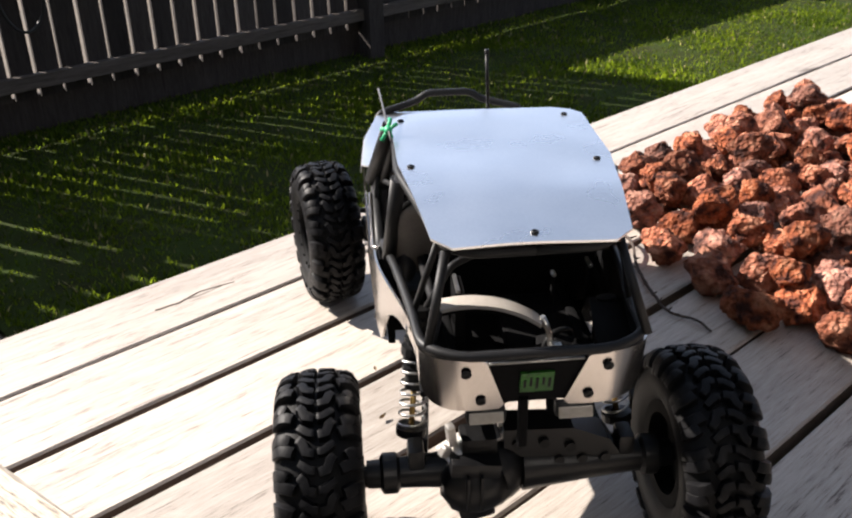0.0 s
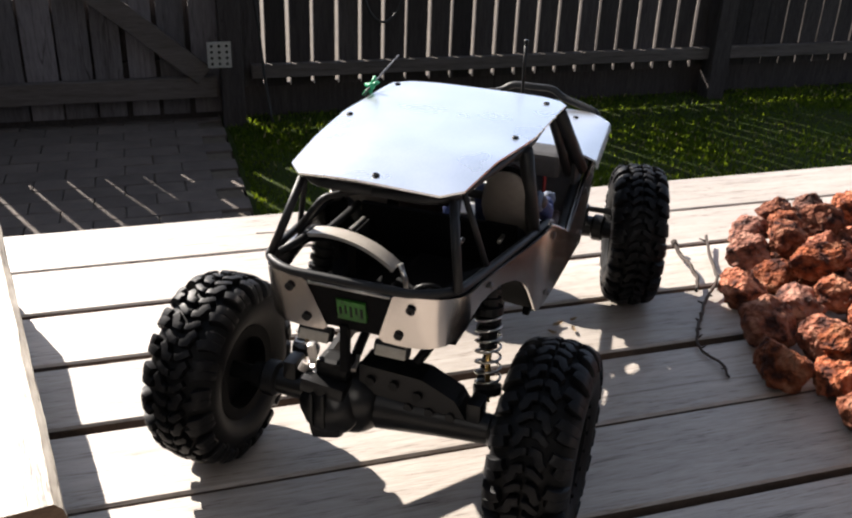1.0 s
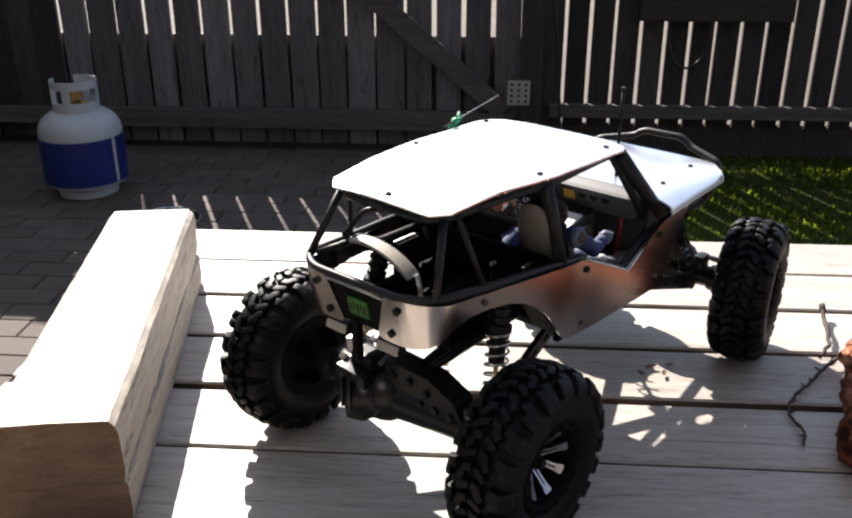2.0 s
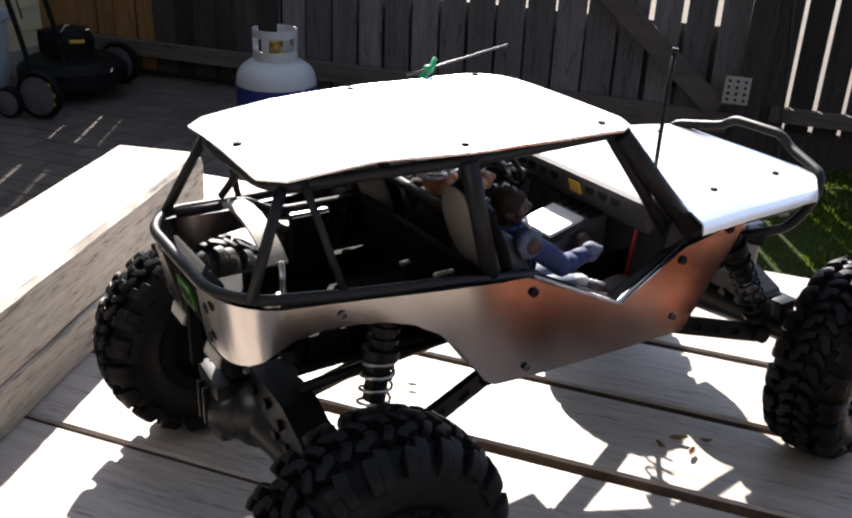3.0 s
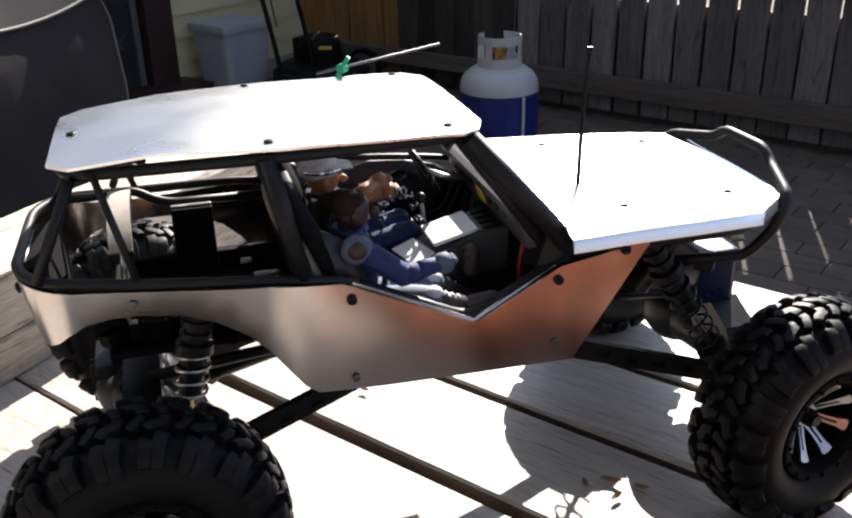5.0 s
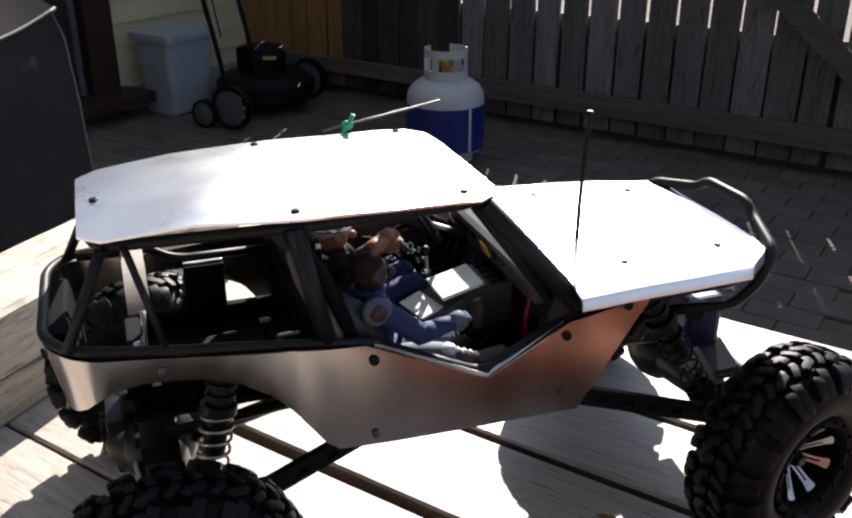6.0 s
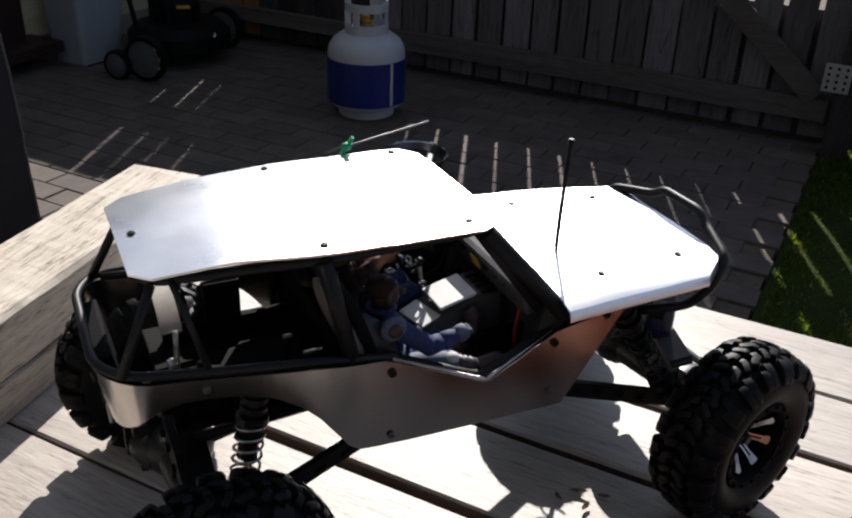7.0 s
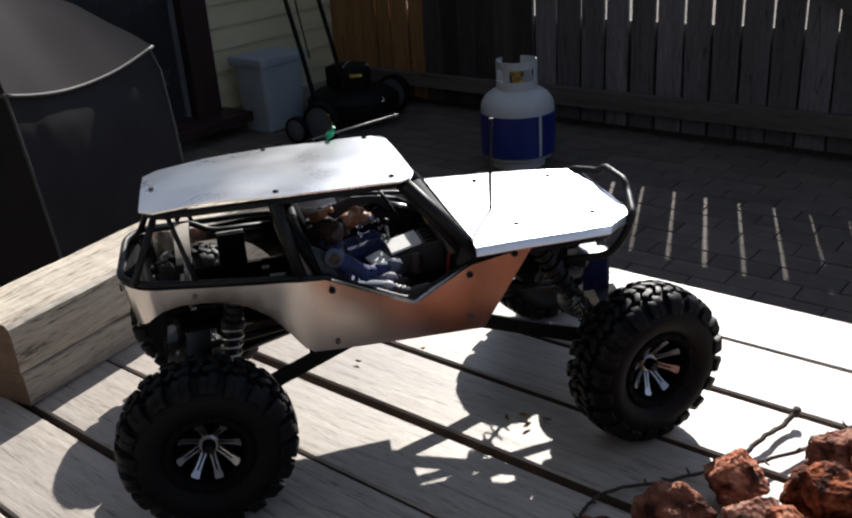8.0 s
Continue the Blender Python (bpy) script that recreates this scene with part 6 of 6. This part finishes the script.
doll((0.047, -0.0035, 0.0122), "small seated doll in a dark blue suit with black head", [SUIT_BLUE, BROWN_BOOT, DARK_CLOTH, PALE_BLUE, BROWN_BOOT, SUIT_BLUE, SUIT_BLUE, PALE_BLUE, PALE_BLUE, DARK_CLOTH, WHITE_CLOTH],
     ((1, (0.0690, 0.136, 0.1620), (0.0660, 0.1580, 0.1640)), (-1, (0.026, 0.128, 0.152), (0.031, 0.142, 0.146))),
     (((0.057, 0.124, 0.142), (0.0650, 0.152, 0.1440), (0.0680, 0.170, 0.1375), (0.0680, 0.184, 0.1400)), ((0.044, 0.124, 0.142), (0.0440, 0.158, 0.1420), (0.0380, 0.182, 0.1300), (0.0355, 0.183, 0.1535))), True, False)
doll((-0.017, -0.007, 0.009), "small seated doll with tan arm and pale cap", [DARK_CLOTH, TAN, WHITE_CLOTH, SUIT_BLUE, BROWN_BOOT, DARK_CLOTH, TAN, TAN, TAN, CHROME],
     ((1, (-0.001, 0.122, 0.176), (-0.0162, 0.1449, 0.1816)), (-1, (-0.040, 0.130, 0.160), (-0.036, 0.154, 0.168))),
     (((-0.008, 0.122, 0.141), (-0.012, 0.160, 0.150), (-0.014, 0.178, 0.128), (-0.014, 0.190, 0.122)), ((-0.026, 0.122, 0.141), (-0.032, 0.160, 0.150), (-0.034, 0.178, 0.128), (-0.034, 0.190, 0.122))))

# front bay: steering servo and motor
bm = box((0.016, 0.343, 0.114), (0.036, 0.026, 0.036), 0.003)
part("servo", bm, BLUE_PLASTIC, car, "dark blue servo case")
bm = add_lathe(bmesh.new(), [(0.017, -0.026), (0.018, -0.022), (0.018, 0.022), (0.015, 0.027)], "x", 24, (0.005, 0.285, 0.128))
part("motor", bm, BLACK, car, smooth=False)
bm = bmesh.new()
for k in range(12):
    c = Vector((rb.uniform(-0.04, 0.055), rb.uniform(0.25, 0.33), 0.125 + rb.random() * 0.028))
    add_box(bm, c, (0.006 + 0.01 * rb.random(), 0.006 + 0.01 * rb.random(), 0.006 + 0.006 * rb.random()), 0.001, pose(0, 0, 0, 0, rb.uniform(-30, 30), rb.uniform(0, 90)))
part("bay_detail", bm, BLACK, car)
bm = bmesh.new()
for k in range(7):
    c = Vector((rb.uniform(0.02, 0.062), rb.uniform(0.265, 0.34), 0.150 + rb.random() * 0.008))
    add_box(bm, c, (0.007, 0.005, 0.002), 0.0004, pose(0, 0, 0, rb.uniform(-20, 20), 0, rb.uniform(0, 90)))
part("bay_clip", bm, STEEL, car, "bright metal clips")

# aerials
part("whip_aerial", tube([(0.0185, 0.2535, 0.180), (0.0182, 0.254, 0.205), (0.0175, 0.2555, 0.232), (0.017, 0.257, 0.254)], 0.0014, 8), BLACK, car, "thin black whip aerial")
part("aerial_tip", tube([(0.017, 0.257, 0.2535), (0.0169, 0.2572, 0.2575)], 0.0019, 8), BLACK, car)
part("aerial_tube", tube([(-0.066, 0.120, 0.236), (-0.067, 0.140, 0.239), (-0.070, 0.198, 0.2475)], 0.0008, 6), GREY_PLASTIC, car, "grey aerial tube lying beside the roof")
bm = bmesh.new()
for k in range(5):
    a = k * 1.256
    add_tube(bm, [(-0.067, 0.136, 0.238), (-0.067 + 0.006 * math.cos(a), 0.136 + 0.004 * math.sin(a), 0.238 + 0.007 * math.sin(a + 0.6))], 0.0014, 6)
blob(bm, (-0.067, 0.136, 0.238), (0.003, 0.004, 0.003))
part("knot", bm, GREEN_CLIP, car, "bright green tie")
# ---- lava rocks ----
rr = random.Random(21)


def rock_mesh(seed):
    bm = bmesh.new()
    bmesh.ops.create_icosphere(bm, subdivisions=4, radius=1.0)
    o = Vector((seed * 7.3, seed * 3.1, seed * 5.7))
    sc = Vector((1.0, 0.72 + 0.25 * rr.random(), 0.66 + 0.22 * rr.random()))
    cutters = [(Vector((rr.uniform(-1, 1), rr.uniform(-1, 1), rr.uniform(-1, 1))).normalized(), rr.uniform(0.54, 0.86)) for _ in range(9)]
    for v in bm.verts:
        n = v.co.normalized()
        p = n * (1 + 0.22 * noise.noise(n * 1.3 + o))
        for c, d in cutters:
            e = p.dot(c) - d
            if e > 0:
                p -= c * e * 0.9
        p += n * (0.13 * noise.noise(n * 2.4 + o) + 0.13 * (0.22 - abs(noise.noise(n * 3.4 + o))) + 0.09 * (0.22 - abs(noise.noise(n * 7.5 + o))) + 0.05 * noise.noise(n * 15 + o))
        pit = noise.noise(n * 8.0 + o * 2)
        p -= n * 0.22 * max(0.0, pit - 0.14)
        v.co = Vector((p.x * sc.x, p.y * sc.y, p.z * sc.z))
    for f in bm.faces:
        f.smooth = True
    me = bpy.data.meshes.new("lava_rock")
    bm.to_mesh(me)
    bm.free()
    me.materials.append(LAVA)
    return me


ROCKS = [rock_mesh(i) for i in range(14)]
# outline of the heap on the deck, left side towards the car
LEFT = [(-0.62, 0.56), (-0.30, 0.585), (-0.255, 0.60), (-0.205, 0.605), (-0.18, 0.615), (-0.13, 0.665), (-0.08, 0.645), (-0.02, 0.665), (0.05, 0.715), (0.085, 0.75)]


def left_at(y):
    for (ya, xa), (yb, xb) in zip(LEFT, LEFT[1:]):
        if ya <= y <= yb:
            return xa + (xb - xa) * (y - ya) / (yb - ya)
    return LEFT[0][1] if y < LEFT[0][0] else 9.0


placed = []


def rest_height(x, y, r):
    z = r * 0.72
    for a, b, c, q in placed:
        d2 = (x - a) ** 2 + (y - b) ** 2
        s = (r + q) * 0.74
        if d2 < s * s:
            z = max(z, c + math.sqrt(s * s - d2) * 0.86)
    return z


def drop_rock(x, y, r, z=None):
    z = rest_height(x, y, r) if z is None else z
    placed.append((x, y, z, r))
    ob = new("lava_rock", rr.choice(ROCKS))
    ob.matrix_basis = Matrix.Translation((x, y, z)) @ pose(0, 0, 0, rr.uniform(-25, 25), rr.uniform(-25, 25), rr.uniform(0, 360)) @ Matrix.Diagonal((r, r, r, 1))
    tagged(ob, "rough red-brown lava rock in a loose heap", "rock", "heap of lava rocks")


for x, y, r in ((0.588, -0.176, 0.029), (0.622, -0.112, 0.029), (0.640, -0.045, 0.027), (0.690, 0.022, 0.027), (0.726, 0.068, 0.026), (0.625, -0.205, 0.026), (0.617, -0.250, 0.027), (0.655, -0.152, 0.028), (0.672, -0.088, 0.029), (0.664, -0.212, 0.029), (0.690, -0.035, 0.027)):
    drop_rock(x, y, r)
count = 0
while count < 282:
    best = None
    for _ in range(60):
        y = rr.uniform(-0.40, 0.095)
        x = 0.56 + 0.62 * rr.random() ** 1.25
        r = 0.021 + 0.024 * rr.random() ** 1.4
        inset = x - left_at(y) - r
        if inset < 0 or y + r * 0.5 > 0.098:
            continue
        cap = 0.030 + 0.55 * min(inset, 0.098 - y, 0.20)
        z = rest_height(x, y, r)
        if z > min(cap, 0.105) + 0.01:
            continue
        if best is None or z < best[0]:
            best = (z, x, y, r)
    count += 1
    if best:
        drop_rock(best[1], best[2], best[3], best[0])

# twigs and litter
TWIG_PATH = smooth_path([(0.690, 0.090, 0.010), (0.668, 0.045, 0.006), (0.640, -0.008, 0.010), (0.612, -0.034, 0.006), (0.590, -0.060, 0.004), (0.566, -0.090, 0.006), (0.556, -0.114, 0.003), (0.560, -0.138, 0.004), (0.554, -0.158, 0.003)], 6)
bm = bmesh.new()
jag = [q + Vector((0.0016 * noise.noise(q * 160), 0.0016 * noise.noise(q * 160 + Vector((9, 0, 0))), 0)) for q in TWIG_PATH]
add_tube(bm, jag, 0.0019, 6, taper=0.6)
for i in range(2, len(jag) - 2, 3):
    d = Vector((math.sin(i * 2.4), math.cos(i * 3.1), 0.35)) * 0.0065
    add_tube(bm, [jag[i], jag[i] + d * 0.6, jag[i] + d], 0.0012, 5, taper=0.5)
tw = part("twig", bm, TWIG)
tagged(tw, "thin dark crooked twig on the deck", "twig")
bm = bmesh.new()
path2 = smooth_path([(0.612, -0.016, 0.005), (0.620, -0.004, 0.008), (0.628, 0.008, 0.006), (0.634, 0.034, 0.009), (0.640, 0.060, 0.007), (0.644, 0.080, 0.012)], 5)
add_tube(bm, [q + Vector((0.0014 * noise.noise(q * 150), 0, 0.0008 * noise.noise(q * 90))) for q in path2], 0.0018, 6, taper=1.35)
add_tube(bm, [(0.643, 0.074, 0.009), (0.6435, 0.081, 0.013)], 0.0034, 7)
tw2 = part("twig", bm, TWIG)
tagged(tw2, "short dark twig lying against the rocks", "twig")


def leaf(x, y, a, s):
    bm = bmesh.new()
    pts = [(-1, 0, 0.1), (-0.5, 0.32, 0.35), (0.1, 0.38, 0.2), (0.7, 0.2, 0.5), (1, 0, 0.25), (0.6, -0.25, 0.55), (0, -0.35, 0.15), (-0.6, -0.25, 0.4)]
    mid_ = bm.verts.new((0, 0, 0.05 * s))
    vs = [bm.verts.new((p * s, q * s, 0.002 + w * s * 0.35)) for p, q, w in pts]
    for i in range(8):
        bm.faces.new((mid_, vs[i], vs[(i + 1) % 8]))
    bmesh.ops.solidify(bm, geom=bm.faces[:], thickness=0.0006)
    ob = part("dry_leaf", bm, DRY_LEAF)
    ob.matrix_basis = pose(x, y, 0.0012, 0, 0, a)
    tagged(ob, "curled dry brown leaf bit on the deck", "leaf", "leaf litter")


for x, y, a, s in ((0.452, -0.040, 20, 0.010), (0.462, -0.052, 80, 0.008), (0.441, -0.052, 140, 0.007), (0.470, -0.035, 200, 0.007), (0.300, 0.005, 60, 0.005), (0.262, -0.050, 10, 0.006)):
    leaf(x, y, a, s * 0.7)

# ---- pavers, last ----
for sp in near:
    share("paver", paver_mesh, patio, Matrix.Translation(sp))
verts, faces = [], []
for sx, sy, sz in far:
    n0 = len(verts)
    hx, hy = PL / 2 - 0.0018, PW / 2 - 0.0018
    for z, q in ((sz - 0.02, 0.0), (sz + 0.016, 0.0), (sz + 0.02, 0.0025)):
        verts += [(sx - hx + q, sy - hy + q, z), (sx + hx - q, sy - hy + q, z), (sx + hx - q, sy + hy - q, z), (sx - hx + q, sy + hy - q, z)]
    for b in (0, 4):
        for k in range(4):
            faces.append((n0 + b + k, n0 + b + (k + 1) % 4, n0 + b + 4 + (k + 1) % 4, n0 + b + 4 + k))
    faces.append((n0 + 8, n0 + 9, n0 + 10, n0 + 11))
me = bpy.data.meshes.new("pavers")
me.from_pydata(verts, [], faces)
me.materials.append(PAVER_STUFF)
tagged(new("pavers", me), kind="stuff").parent = patio
